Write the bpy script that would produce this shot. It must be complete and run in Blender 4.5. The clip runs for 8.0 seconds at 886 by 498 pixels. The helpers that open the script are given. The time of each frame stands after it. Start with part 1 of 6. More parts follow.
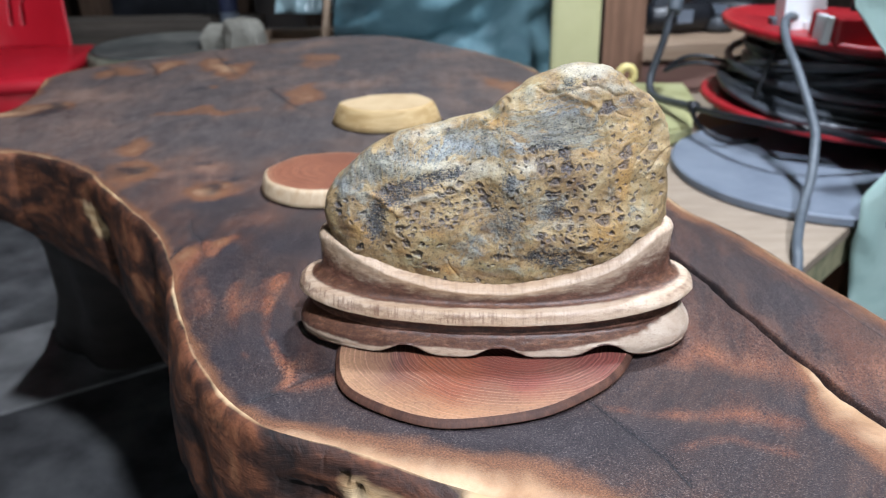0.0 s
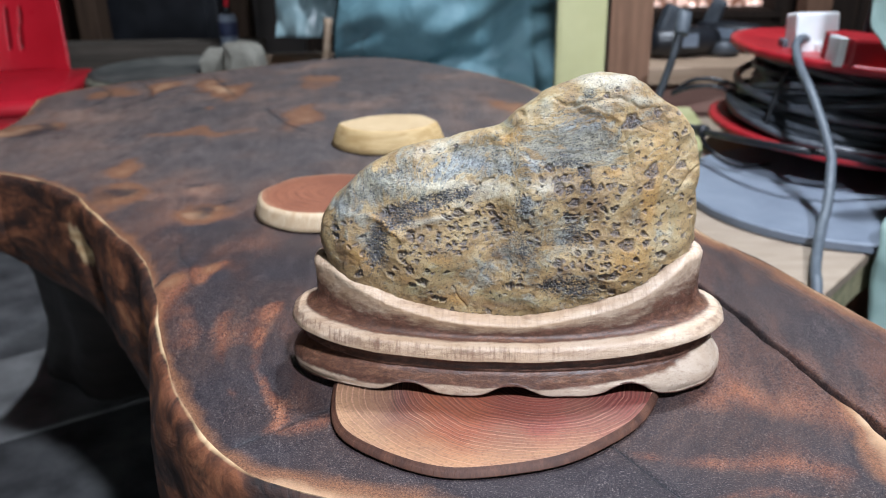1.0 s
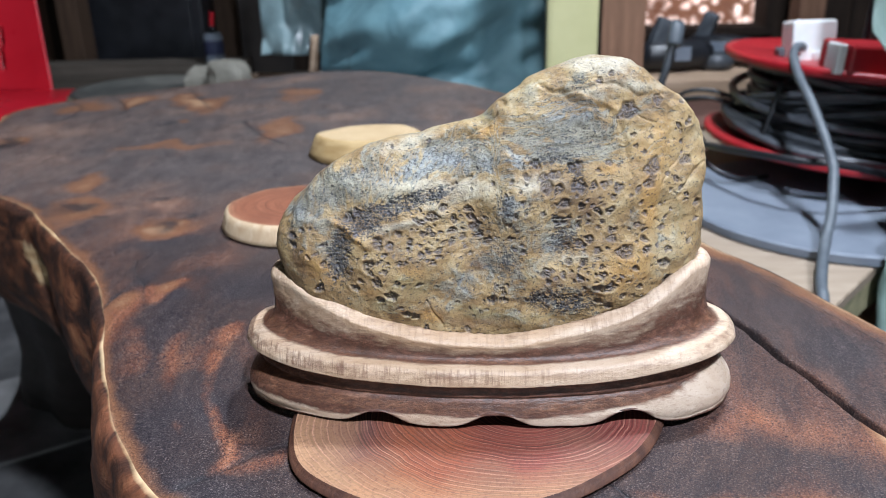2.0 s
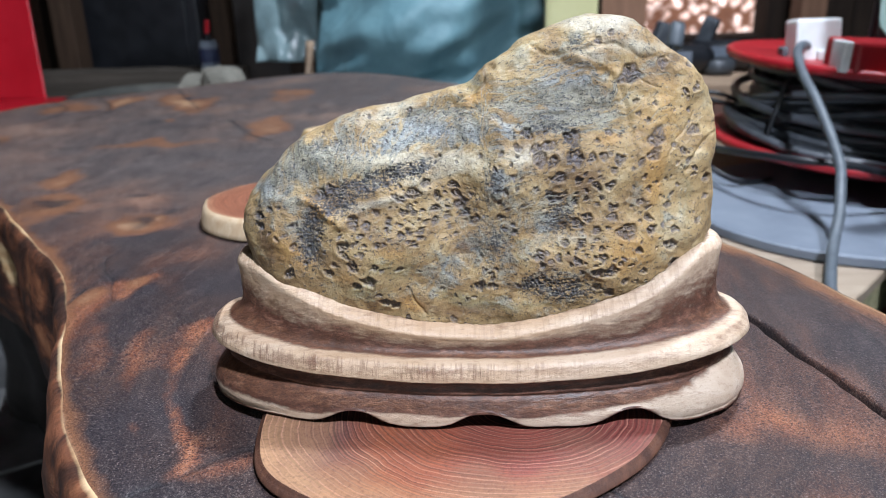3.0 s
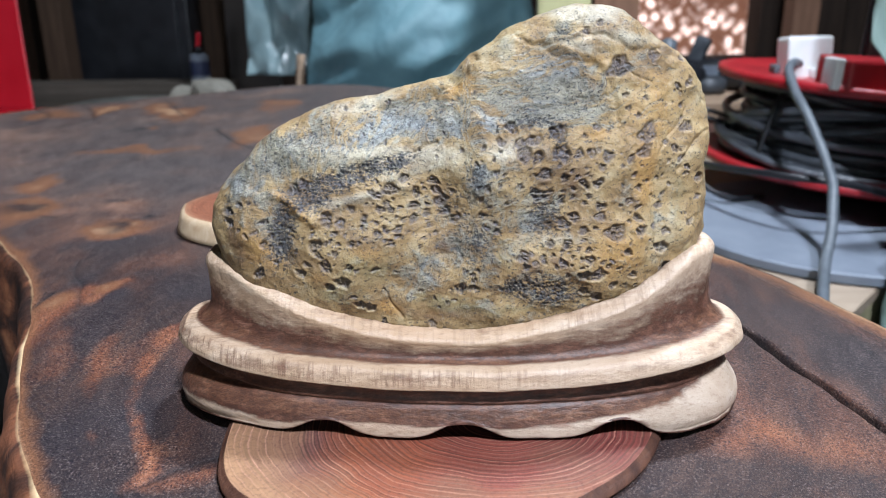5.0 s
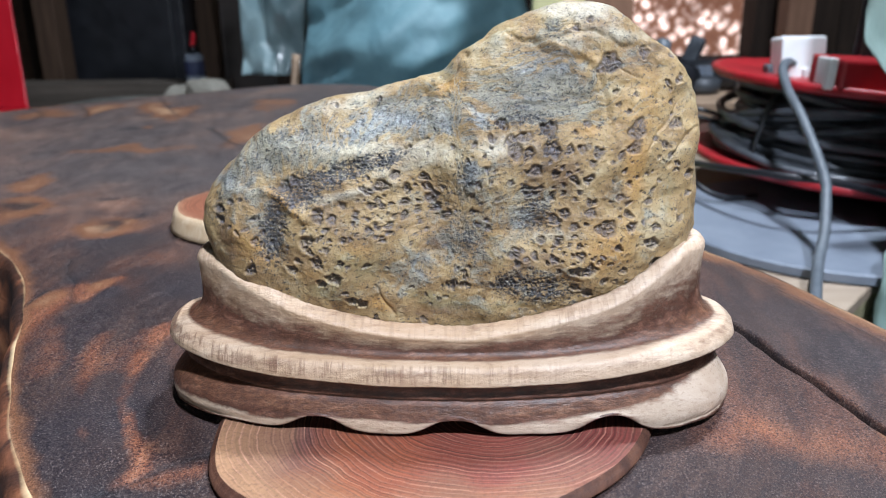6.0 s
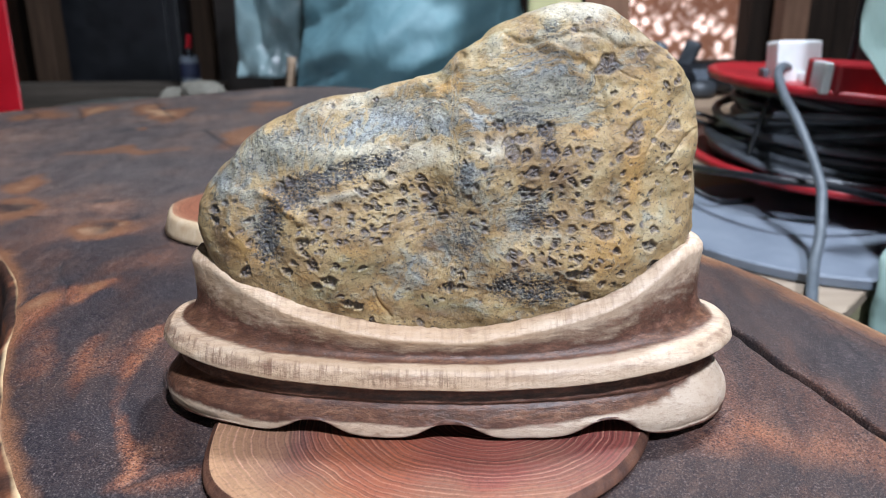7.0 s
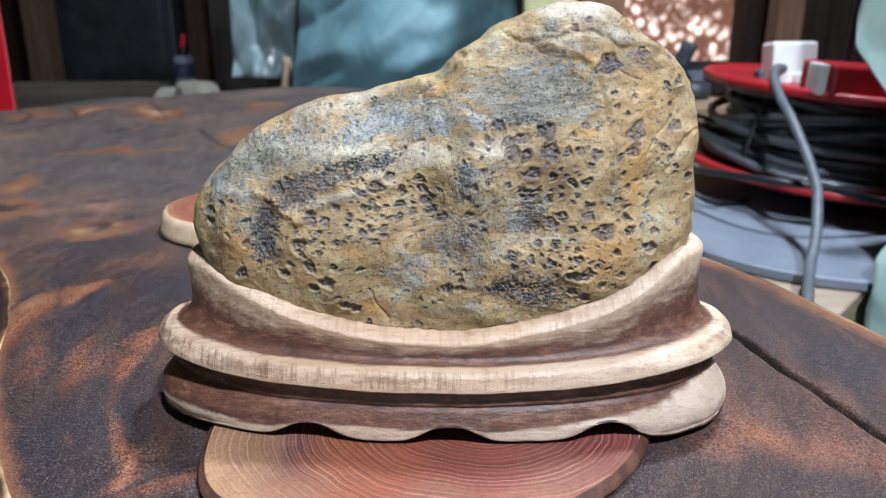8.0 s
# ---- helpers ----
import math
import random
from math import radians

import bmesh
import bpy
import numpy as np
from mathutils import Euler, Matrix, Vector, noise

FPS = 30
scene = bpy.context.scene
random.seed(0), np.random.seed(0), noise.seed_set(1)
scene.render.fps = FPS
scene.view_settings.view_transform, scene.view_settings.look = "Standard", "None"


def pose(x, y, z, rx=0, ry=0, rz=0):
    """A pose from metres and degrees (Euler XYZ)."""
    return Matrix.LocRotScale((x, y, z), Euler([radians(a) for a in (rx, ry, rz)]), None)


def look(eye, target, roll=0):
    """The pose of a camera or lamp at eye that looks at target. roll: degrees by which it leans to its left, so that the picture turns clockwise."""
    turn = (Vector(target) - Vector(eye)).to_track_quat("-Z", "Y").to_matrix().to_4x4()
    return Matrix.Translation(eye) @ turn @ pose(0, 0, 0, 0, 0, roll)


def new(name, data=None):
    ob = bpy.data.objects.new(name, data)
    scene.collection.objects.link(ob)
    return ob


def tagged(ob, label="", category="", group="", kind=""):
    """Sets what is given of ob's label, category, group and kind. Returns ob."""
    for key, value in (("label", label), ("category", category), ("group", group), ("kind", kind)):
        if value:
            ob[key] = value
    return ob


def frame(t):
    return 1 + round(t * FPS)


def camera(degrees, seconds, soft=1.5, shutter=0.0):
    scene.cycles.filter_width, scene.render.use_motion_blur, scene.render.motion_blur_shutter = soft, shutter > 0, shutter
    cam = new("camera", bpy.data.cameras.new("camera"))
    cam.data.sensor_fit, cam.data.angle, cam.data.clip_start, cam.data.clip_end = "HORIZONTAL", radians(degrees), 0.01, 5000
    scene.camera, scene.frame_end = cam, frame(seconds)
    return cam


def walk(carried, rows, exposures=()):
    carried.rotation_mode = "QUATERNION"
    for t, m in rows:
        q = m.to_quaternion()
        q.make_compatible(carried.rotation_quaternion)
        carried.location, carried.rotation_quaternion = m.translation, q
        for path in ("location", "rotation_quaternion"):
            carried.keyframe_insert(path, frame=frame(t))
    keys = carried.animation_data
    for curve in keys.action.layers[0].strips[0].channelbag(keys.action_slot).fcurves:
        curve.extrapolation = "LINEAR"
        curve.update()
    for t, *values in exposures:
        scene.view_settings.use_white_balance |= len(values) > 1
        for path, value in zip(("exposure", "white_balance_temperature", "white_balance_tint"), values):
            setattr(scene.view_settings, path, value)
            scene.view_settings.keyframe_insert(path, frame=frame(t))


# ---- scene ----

cam = camera(57.33, 8.0, soft=0.9)
PATH = [
    (0, (0.01484, 0.02081, 0.72759), (-0.0259, 1.8359, -0.1113), -1.227),
    (0.5, (0.01278, 0.03476, 0.71976), (-0.0323, 1.8645, -0.0865), -1.045),
    (1, (0.01141, 0.0512, 0.71421), (-0.0296, 1.8925, -0.0654), -1.096),
    (1.5, (0.01414, 0.07009, 0.7058), (-0.0161, 1.9226, -0.0473), -1.312),
    (3, (0.02359, 0.10992, 0.67337), (-0.0028, 1.984, -0.0247), -1.592),
    (3.5, (0.02314, 0.1138, 0.66928), (-0.0058, 1.9912, -0.0195), -1.376),
    (4, (0.02466, 0.11833, 0.66259), (-0.0014, 2.0014, -0.0108), -1.119),
    (4.5, (0.02599, 0.12102, 0.66316), (0.0118, 2.0101, 0.0065), -0.863),
    (6, (0.02851, 0.1199, 0.66197), (0.0352, 2.0102, 0.0087), -0.619),
    (6.5, (0.0279, 0.12054, 0.66133), (0.038, 2.0112, 0.0092), -0.597),
    (7, (0.02805, 0.12166, 0.66102), (0.0467, 2.0145, 0.0153), -0.357),
    (7.5, (0.02722, 0.12252, 0.65959), (0.0549, 2.0168, 0.0185), -0.143),
    (8, (0.02688, 0.12409, 0.66038), (0.0589, 2.0173, 0.0163), -0.171),
]
walk(cam, [(t, look(eye, target, roll)) for t, eye, target, roll in PATH])
# a phone lens held close: the stone is sharp, the workshop behind it soft
cam.data.dof.use_dof = True
cam.data.dof.focus_distance = 0.285
cam.data.dof.aperture_fstop = 16.0

# ---- light ----
world = bpy.data.worlds.new("world")
scene.world = world
world.use_nodes = True
wn = world.node_tree
sky = wn.nodes.new("ShaderNodeTexSky")
sky.sky_type, sky.sun_disc, sky.sun_elevation, sky.sun_rotation = "NISHITA", False, radians(40), radians(30)
wn.links.new(sky.outputs[0], wn.nodes["Background"].inputs[0])
wn.nodes["Background"].inputs[1].default_value = 0.1


def ceiling_lamp(place, size, watts, colour):
    data = bpy.data.lights.new("lamp_light", "AREA")
    data.shape, data.size, data.energy, data.color = "DISK", size, watts, colour
    ob = new("lamp_light", data)
    ob.matrix_world = pose(*place)
    return ob


ceiling_lamp((0.34, -0.34, 1.72), 0.09, 56, (0.772, 0.850, 1.0))
ceiling_lamp((0.50, 0.95, 2.30), 0.14, 56, (0.775, 0.865, 1.0))

# added soft fill from behind the viewer, set in an assumed, unseen doorway
door_fill = bpy.data.lights.new("doorway_fill", "AREA")
door_fill.shape, door_fill.size, door_fill.size_y, door_fill.energy, door_fill.color = "RECTANGLE", 1.7, 2.0, 16, (0.86, 0.94, 1.0)
new("doorway_fill", door_fill).matrix_world = pose(0, -2.93, 1.05, 90, 0, 0)

# ---- arithmetic ----


def hash3(ix, iy, iz, seed):
    h = (ix.astype(np.uint32) * np.uint32(374761393) + iy.astype(np.uint32) * np.uint32(668265263)
         + iz.astype(np.uint32) * np.uint32(2246822519) + np.uint32(seed * 3266489917 % 4294967296))
    h = (h ^ (h >> np.uint32(13))) * np.uint32(1274126177)
    h = (h ^ (h >> np.uint32(16))) * np.uint32(2654435761)
    return ((h ^ (h >> np.uint32(15))) & np.uint32(0xFFFFFF)).astype(np.float64) / 16777215.0


def grain(p, seed=1):
    """Smooth noise from -1 to 1 at the points p (n x 3)."""
    base = np.floor(p)
    f = p - base
    f = f * f * (3 - 2 * f)
    b = base.astype(np.int64)
    out = np.zeros(len(p))
    for dx in (0, 1):
        for dy in (0, 1):
            for dz in (0, 1):
                w = (f[:, 0] if dx else 1 - f[:, 0]) * (f[:, 1] if dy else 1 - f[:, 1]) * (f[:, 2] if dz else 1 - f[:, 2])
                out += w * hash3(b[:, 0] + dx, b[:, 1] + dy, b[:, 2] + dz, seed)
    return out * 2 - 1


def layers(p, size, octaves=3, seed=1):
    """Noise in several octaves; size: the largest feature in metres, one number or three."""
    q = p / np.asarray(size)
    out, amp = np.zeros(len(p)), 1.0
    for k in range(octaves):
        out += amp * grain(q * 2 ** k + 17.3 * k, seed + k)
        amp *= 0.5
    return out


def spot(x, y, cx, cy, rx, ry, turn=0.0):
    """1 in the middle of a soft oval, 0 outside it."""
    c, s = math.cos(radians(turn)), math.sin(radians(turn))
    u, v = x - cx, y - cy
    d = ((u * c + v * s) / rx) ** 2 + ((-u * s + v * c) / ry) ** 2
    return np.exp(-d)


def spline(points, count):
    """A smooth closed curve through the points, as count x 2."""
    p = np.array(points, float)
    n = len(p)
    out = []
    for k in range(count):
        u = k * n / count
        i = int(u)
        f = u - i
        a, b, c, d = p[(i - 1) % n], p[i % n], p[(i + 1) % n], p[(i + 2) % n]
        out.append(0.5 * (2 * b + (c - a) * f + (2 * a - 5 * b + 4 * c - d) * f * f + (3 * b - a - 3 * c + d) * f ** 3))
    return np.array(out)


def normals2(curve):
    """Outward normals of a closed counter-clockwise curve."""
    d = np.roll(curve, -1, 0) - np.roll(curve, 1, 0)
    n = np.stack([d[:, 1], -d[:, 0]], 1)
    return n / np.linalg.norm(n, axis=1, keepdims=True)


# ---- materials ----


class Paint:
    """A node material, written line by line."""

    def __init__(self, name, rough=0.6, metal=0.0, spec=0.5):
        self.mat = bpy.data.materials.new(name)
        self.mat.use_nodes = True
        self.tree = self.mat.node_tree
        self.bsdf = self.tree.nodes["Principled BSDF"]
        self.put("Roughness", rough)
        self.put("Metallic", metal)
        self.put("Specular IOR Level", spec)
        self.where = self.node("ShaderNodeTexCoord").outputs["Object"]

    def node(self, kind):
        return self.tree.nodes.new(kind)

    def plug(self, socket, value):
        if hasattr(value, "is_output"):
            self.tree.links.new(value, socket)
        elif isinstance(value, tuple) and len(value) == 3 and socket.type == "RGBA":
            socket.default_value = (*value, 1)
        else:
            socket.default_value = value

    def put(self, name, value):
        self.plug(self.bsdf.inputs[name], value)
        return self

    def stretch(self, scale, turn=(0, 0, 0), source=None):
        n = self.node("ShaderNodeMapping")
        self.plug(n.inputs["Vector"], source or self.where)
        n.inputs["Scale"].default_value = scale
        n.inputs["Rotation"].default_value = [radians(a) for a in turn]
        return n.outputs[0]

    def noise(self, scale, detail=4, rough=0.55, vec=None, bend=0.0):
        n = self.node("ShaderNodeTexNoise")
        self.plug(n.inputs["Vector"], vec or self.where)
        n.inputs["Scale"].default_value, n.inputs["Detail"].default_value = scale, detail
        n.inputs["Roughness"].default_value, n.inputs["Distortion"].default_value = rough, bend
        return n.outputs[0]

    def cells(self, scale, vec=None, feature="F1"):
        n = self.node("ShaderNodeTexVoronoi")
        n.feature = feature
        self.plug(n.inputs["Vector"], vec or self.where)
        n.inputs["Scale"].default_value = scale
        return n.outputs["Distance"]

    def ramp(self, fac, *stops):
        n = self.node("ShaderNodeValToRGB")
        self.plug(n.inputs[0], fac)
        e = n.color_ramp.elements
        while len(e) < len(stops):
            e.new(0.5)
        for k, (at, c) in enumerate(stops):
            e[k].position = at
            e[k].color = (*c, 1) if isinstance(c, tuple) else (c, c, c, 1)
        return n.outputs[0]

    def mix(self, fac, a, b, kind="MIX"):
        n = self.node("ShaderNodeMix")
        n.data_type, n.blend_type = "RGBA", kind
        self.plug(n.inputs[0], fac)
        self.plug(n.inputs[6], a)
        self.plug(n.inputs[7], b)
        return n.outputs[2]

    def sum(self, kind, a, b=0.0, c=0.0):
        n = self.node("ShaderNodeMath")
        n.operation = kind
        for socket, v in zip(n.inputs, (a, b, c)):
            self.plug(socket, v)
        return n.outputs[0]

    def attr(self, name):
        n = self.node("ShaderNodeAttribute")
        n.attribute_name = name
        return n.outputs["Fac"]

    def chance(self):
        return self.node("ShaderNodeObjectInfo").outputs["Random"]

    def bump(self, height, depth=0.001, strength=1.0):
        n = self.node("ShaderNodeBump")
        n.inputs["Strength"].default_value, n.inputs["Distance"].default_value = strength, depth
        self.plug(n.inputs["Height"], height)
        self.plug(self.bsdf.inputs["Normal"], n.outputs[0])
        return self


def plain(name, dark, light, scale=20.0, rough=0.6, metal=0.0, relief=0.0004, spec=0.5):
    """Paint, plastic or metal with faint blotches and fine relief."""
    p = Paint(name, rough, metal, spec)
    n = p.noise(scale, 5, 0.6)
    p.put("Base Color", p.ramp(n, (0.3, dark), (0.7, light)))
    p.put("Roughness", p.sum("MULTIPLY_ADD", p.noise(scale * 3.1, 3), 0.25, rough - 0.12))
    p.bump(p.noise(scale * 9, 3), relief, 0.5)
    return p.mat


def timber(name, dark, light, along=(1, 12, 12), scale=6.0, rough=0.65):
    """Sawn wood with its grain along one axis (the small number)."""
    p = Paint(name, rough, 0, 0.3)
    v = p.stretch(along)
    n = p.noise(scale, 6, 0.62, v, 0.6)
    fine = p.noise(scale * 7, 3, 0.6, v)
    c = p.ramp(n, (0.3, dark), (0.72, light))
    c = p.mix(p.ramp(fine, (0.45, 0.0), (0.75, 0.55)), c, dark)
    c = p.mix(p.ramp(p.noise(3.0, 3), (0.4, 0.0), (0.8, 0.5)), c, tuple(v * 0.45 for v in dark))
    p.put("Base Color", c)
    p.bump(fine, 0.0006, 0.6)
    return p.mat


def charred_wood():
    """Scorched and brushed slab: black-brown with rusty flames and a bare cream edge."""
    p = Paint("charred_wood", 0.5, 0, 0.22)
    lines = p.node("ShaderNodeCombineXYZ")
    p.plug(lines.inputs[0], p.attr("flow"))
    p.plug(lines.inputs[1], p.attr("run"))
    p.plug(lines.inputs[2], p.attr("run2"))
    v = lines.outputs[0]
    flame = p.noise(30, 5, 0.6, v, 0.5)
    fine = p.noise(150, 4, 0.62, v, 0.6)
    painted_haze = p.noise(70, 7, 0.72, p.stretch((1.7, 0.7, 1), (0, 0, -15)), 0.4)
    cloud = p.noise(9, 5, 0.65, p.stretch((1.5, 0.75, 1), (0, 0, -20)), 0.8)
    speck = p.noise(1500, 2, 0.8)
    grit = p.noise(760, 3, 0.8, p.stretch((1.0, 0.7, 1.0)), 0.4)
    fine = p.sum("MULTIPLY_ADD", fine, 0.58, p.sum("MULTIPLY", grit, 0.42))
    dark = p.ramp(fine, (0.25, (0.012, 0.008, 0.008)), (0.5, (0.038, 0.025, 0.022)), (0.75, (0.092, 0.057, 0.045)))
    dark = p.mix(p.ramp(p.attr("char"), (0.0, 0.0), (1.0, 0.75)), dark, p.ramp(fine, (0.25, (0.007, 0.008, 0.010)), (0.5, (0.018, 0.020, 0.025)), (0.75, (0.046, 0.050, 0.060))))
    rust = p.ramp(fine, (0.25, (0.080, 0.025, 0.014)), (0.5, (0.200, 0.070, 0.034)), (0.78, (0.37, 0.165, 0.085)))
    warm = p.sum("ADD", p.attr("warm"), p.sum("MULTIPLY", p.attr("lively"), p.sum("MULTIPLY_ADD", flame, 1.5, -0.77)))
    warm = p.sum("ADD", warm, p.sum("MULTIPLY_ADD", cloud, 1.7, -0.80))
    warm = p.sum("SUBTRACT", warm, p.sum("MULTIPLY", p.ramp(p.attr("char"), (0.2, 0.0), (1.0, 1.0)), 0.35))
    # the far top is paled in colour, for the grey sheen seen at grazing angles
    dark = p.mix(p.ramp(p.attr("lively"), (0.25, 0.6), (1.0, 0.0)), dark, p.ramp(painted_haze, (0.32, (0.048, 0.042, 0.042)), (0.68, (0.180, 0.150, 0.138))))
    rust = p.mix(p.ramp(p.attr("lively"), (0.25, 0.6), (1.0, 0.0)), rust, p.ramp(painted_haze, (0.32, (0.15, 0.098, 0.072)), (0.68, (0.42, 0.315, 0.240))))
    c = p.mix(p.ramp(warm, (-0.0, 0.04), (0.45, 0.38), (1.0, 0.9)), dark, rust)
    c = p.mix(p.sum("MULTIPLY", p.ramp(flame, (0.30, 0.75), (0.46, 0.0)), p.ramp(p.attr("lively"), (0.25, 0.3), (1.0, 1.0))), c, p.ramp(grit, (0.35, (0.008, 0.007, 0.009)), (0.65, (0.050, 0.043, 0.045))))
    # glints of the brushed grain, painted as pale specks
    glints = p.ramp(speck, (0.57, 0.0), (0.68, 0.42))
    c = p.mix(glints, c, (0.30, 0.25, 0.235))
    c = p.mix(p.ramp(speck, (0.36, 0.90), (0.51, 0.0)), c, (0.007, 0.006, 0.010))
    c = p.mix(p.ramp(grit, (0.34, 0.75), (0.45, 0.0)), c, (0.010, 0.009, 0.014))
    edge = p.sum("ADD", p.attr("rim"), p.sum("MULTIPLY_ADD", p.noise(55, 4), 0.5, -0.25))
    bare = p.ramp(p.noise(3.0, 5, 0.6, p.stretch((14, 14, 40)), 0.4), (0.25, (0.26, 0.135, 0.068)), (0.5, (0.43, 0.265, 0.15)), (0.75, (0.58, 0.41, 0.26)))
    scorch = p.ramp(edge, (0.16, 0.0), (0.36, 0.8))
    c = p.mix(scorch, c, p.ramp(speck, (0.35, (0.085, 0.036, 0.020)), (0.6, (0.23, 0.102, 0.050))))
    c = p.mix(p.ramp(edge, (0.44, 0.0), (0.86, 1.0)), c, bare)
    c = p.mix(p.attr("crack"), c, p.ramp(speck, (0.40, (0.004, 0.004, 0.005)), (0.70, (0.048, 0.051, 0.057))))
    p.put("Base Color", c)
    p.put("Roughness", p.sum("MULTIPLY_ADD", fine, 0.25, 0.36))
    p.bump(p.sum("MULTIPLY_ADD", speck, 0.8, p.sum("MULTIPLY", fine, 0.7)), 0.0007, 0.6)
    return p.mat


def slab_side():
    """The slab's natural edge: scorched, wrinkled, with bare patches."""
    p = Paint("slab_side", 0.6, 0, 0.35)
    n = p.noise(24, 6, 0.6, p.stretch((1, 1, 1.8)), 1.1)
    fine = p.noise(150, 5, 0.65, p.stretch((1, 1, 0.7)), 0.5)
    line = p.noise(26, 5, 0.65, p.stretch((0.6, 0.6, 1.6), (18, 12, 0)), 1.0)
    c = p.ramp(n, (0.30, (0.014, 0.009, 0.008)), (0.44, (0.052, 0.022, 0.014)), (0.58, (0.160, 0.058, 0.028)), (0.78, (0.32, 0.145, 0.070)))
    c = p.mix(p.ramp(line, (0.34, 0.7), (0.44, 0.0)), c, (0.010, 0.008, 0.008))
    c = p.mix(p.ramp(fine, (0.36, 0.4), (0.50, 0.0)), c, (0.014, 0.009, 0.008))
    bare = p.ramp(p.noise(60, 5, 0.65, p.stretch((0.35, 0.35, 2.2), (0, 12, 0)), 0.6), (0.3, (0.34, 0.19, 0.085)), (0.5, (0.50, 0.34, 0.18)), (0.7, (0.64, 0.48, 0.29)))
    edge = p.sum("ADD", p.attr("rim"), p.sum("MULTIPLY_ADD", n, 0.7, -0.35))
    c = p.mix(p.ramp(edge, (0.34, 0.0), (0.70, 1.0)), c, bare)
    c = p.mix(p.attr("scar"), c, (0.007, 0.006, 0.006))
    p.put("Base Color", c)
    p.bump(p.sum("MULTIPLY_ADD", line, 1.2, p.sum("MULTIPLY_ADD", fine, 0.4, n)), 0.003, 0.5)
    return p.mat


def river_stone():
    """Waxed ochre stone with speckled blue-grey zones, bedding lines and dull purple-grey hollows."""
    p = Paint("river_stone", 0.48, 0, 0.32)
    beds = p.node("ShaderNodeCombineXYZ")
    p.plug(beds.inputs[0], p.sum("MULTIPLY", p.attr("across"), 4.5))
    p.plug(beds.inputs[1], p.attr("round_c"))
    p.plug(beds.inputs[2], p.attr("round_s"))
    streak = p.noise(75, 6, 0.70, beds.outputs[0], 1.2)
    hair = p.noise(230, 4, 0.66, beds.outputs[0], 1.4)
    big = p.noise(60, 5, 0.62, None, 0.7)
    mid = p.noise(210, 5, 0.64, None, 0.5)
    # the lower rock has no beds
    bedded = p.ramp(p.attr("bedded"), (0.0, 0.0), (1.0, 1.0))
    loose = p.noise(150, 6, 0.70, None, 0.6)
    streak = p.sum("MULTIPLY_ADD", bedded, p.sum("SUBTRACT", streak, loose), loose)
    hair = p.sum("MULTIPLY_ADD", bedded, p.sum("SUBTRACT", hair, mid), mid)
    pepper = p.noise(1150, 3, 0.66, p.stretch((0.8, 1.0, 1.2), (0, 20, 0)), 0.8)
    stipple = p.noise(620, 4, 0.7, None, 0.4)
    ochre = p.ramp(big, (0.30, (0.17, 0.100, 0.048)), (0.43, (0.33, 0.202, 0.088)), (0.55, (0.41, 0.272, 0.128)), (0.70, (0.45, 0.352, 0.215)))
    gold = p.sum("ADD", p.attr("gold"), p.sum("MULTIPLY_ADD", mid, 1.4, -0.70))
    ochre = p.mix(p.ramp(gold, (0.10, 0.0), (0.6, 0.85)), ochre, p.ramp(stipple, (0.3, (0.40, 0.195, 0.062)), (0.6, (0.52, 0.298, 0.100))))
    olive = p.sum("ADD", p.attr("olive"), p.sum("MULTIPLY_ADD", mid, 1.4, -0.70))
    ochre = p.mix(p.ramp(olive, (0.05, 0.0), (0.6, 0.75)), ochre, p.ramp(mid, (0.35, (0.155, 0.137, 0.066)), (0.65, (0.33, 0.285, 0.150))))
    pale = p.sum("ADD", p.attr("pale"), p.sum("MULTIPLY_ADD", mid, 1.6, -0.80))
    ochre = p.mix(p.ramp(pale, (0.05, 0.0), (0.6, 0.8)), ochre, p.ramp(stipple, (0.35, (0.40, 0.33, 0.225)), (0.6, (0.53, 0.46, 0.35))))
    veil = p.sum("ADD", p.attr("grey"), p.sum("MULTIPLY_ADD", streak, 4.2, -2.28))
    veil = p.sum("ADD", veil, p.sum("MULTIPLY_ADD", mid, 1.2, -0.6))
    veil = p.sum("SUBTRACT", veil, p.sum("MULTIPLY", p.ramp(p.attr("pale"), (0.0, 0.0), (1.0, 1.0)), 0.45))
    layered = p.sum("ADD", p.sum("MULTIPLY_ADD", hair, 0.30, p.sum("MULTIPLY", streak, 0.40)), p.sum("MULTIPLY", stipple, 0.30))
    slate = p.ramp(layered, (0.38, (0.085, 0.092, 0.095)), (0.46, (0.190, 0.195, 0.182)), (0.53, (0.300, 0.285, 0.225)), (0.61, (0.43, 0.375, 0.275)))
    blue = p.sum("ADD", p.attr("blue"), p.sum("MULTIPLY_ADD", streak, 2.0, -1.0))
    slate = p.mix(p.ramp(blue, (0.0, 0.0), (0.6, 0.85)), slate, p.ramp(layered, (0.40, (0.085, 0.118, 0.152)), (0.60, (0.265, 0.31, 0.34))))
    c = p.mix(p.ramp(veil, (0.12, 0.0), (0.70, 0.80)), ochre, slate)
    # dark grains: few in the ochre, dense in the slate
    dots = p.sum("ADD", pepper, p.sum("MULTIPLY", p.ramp(veil, (0.0, 0.0), (0.8, 1.0)), 0.035))
    dots = p.sum("ADD", dots, p.sum("MULTIPLY", p.ramp(p.attr("dark"), (0.15, 0.0), (1.2, 1.0)), 0.145))
    c = p.mix(p.ramp(dots, (0.565, 0.0), (0.660, 0.88)), c, p.ramp(mid, (0.3, (0.020, 0.021, 0.026)), (0.7, (0.066, 0.062, 0.062))))
    c = p.mix(p.ramp(stipple, (0.56, 0.0), (0.68, 0.55)), c, (0.135, 0.078, 0.042))
    grime = p.noise(110, 6, 0.74, None, 1.0)
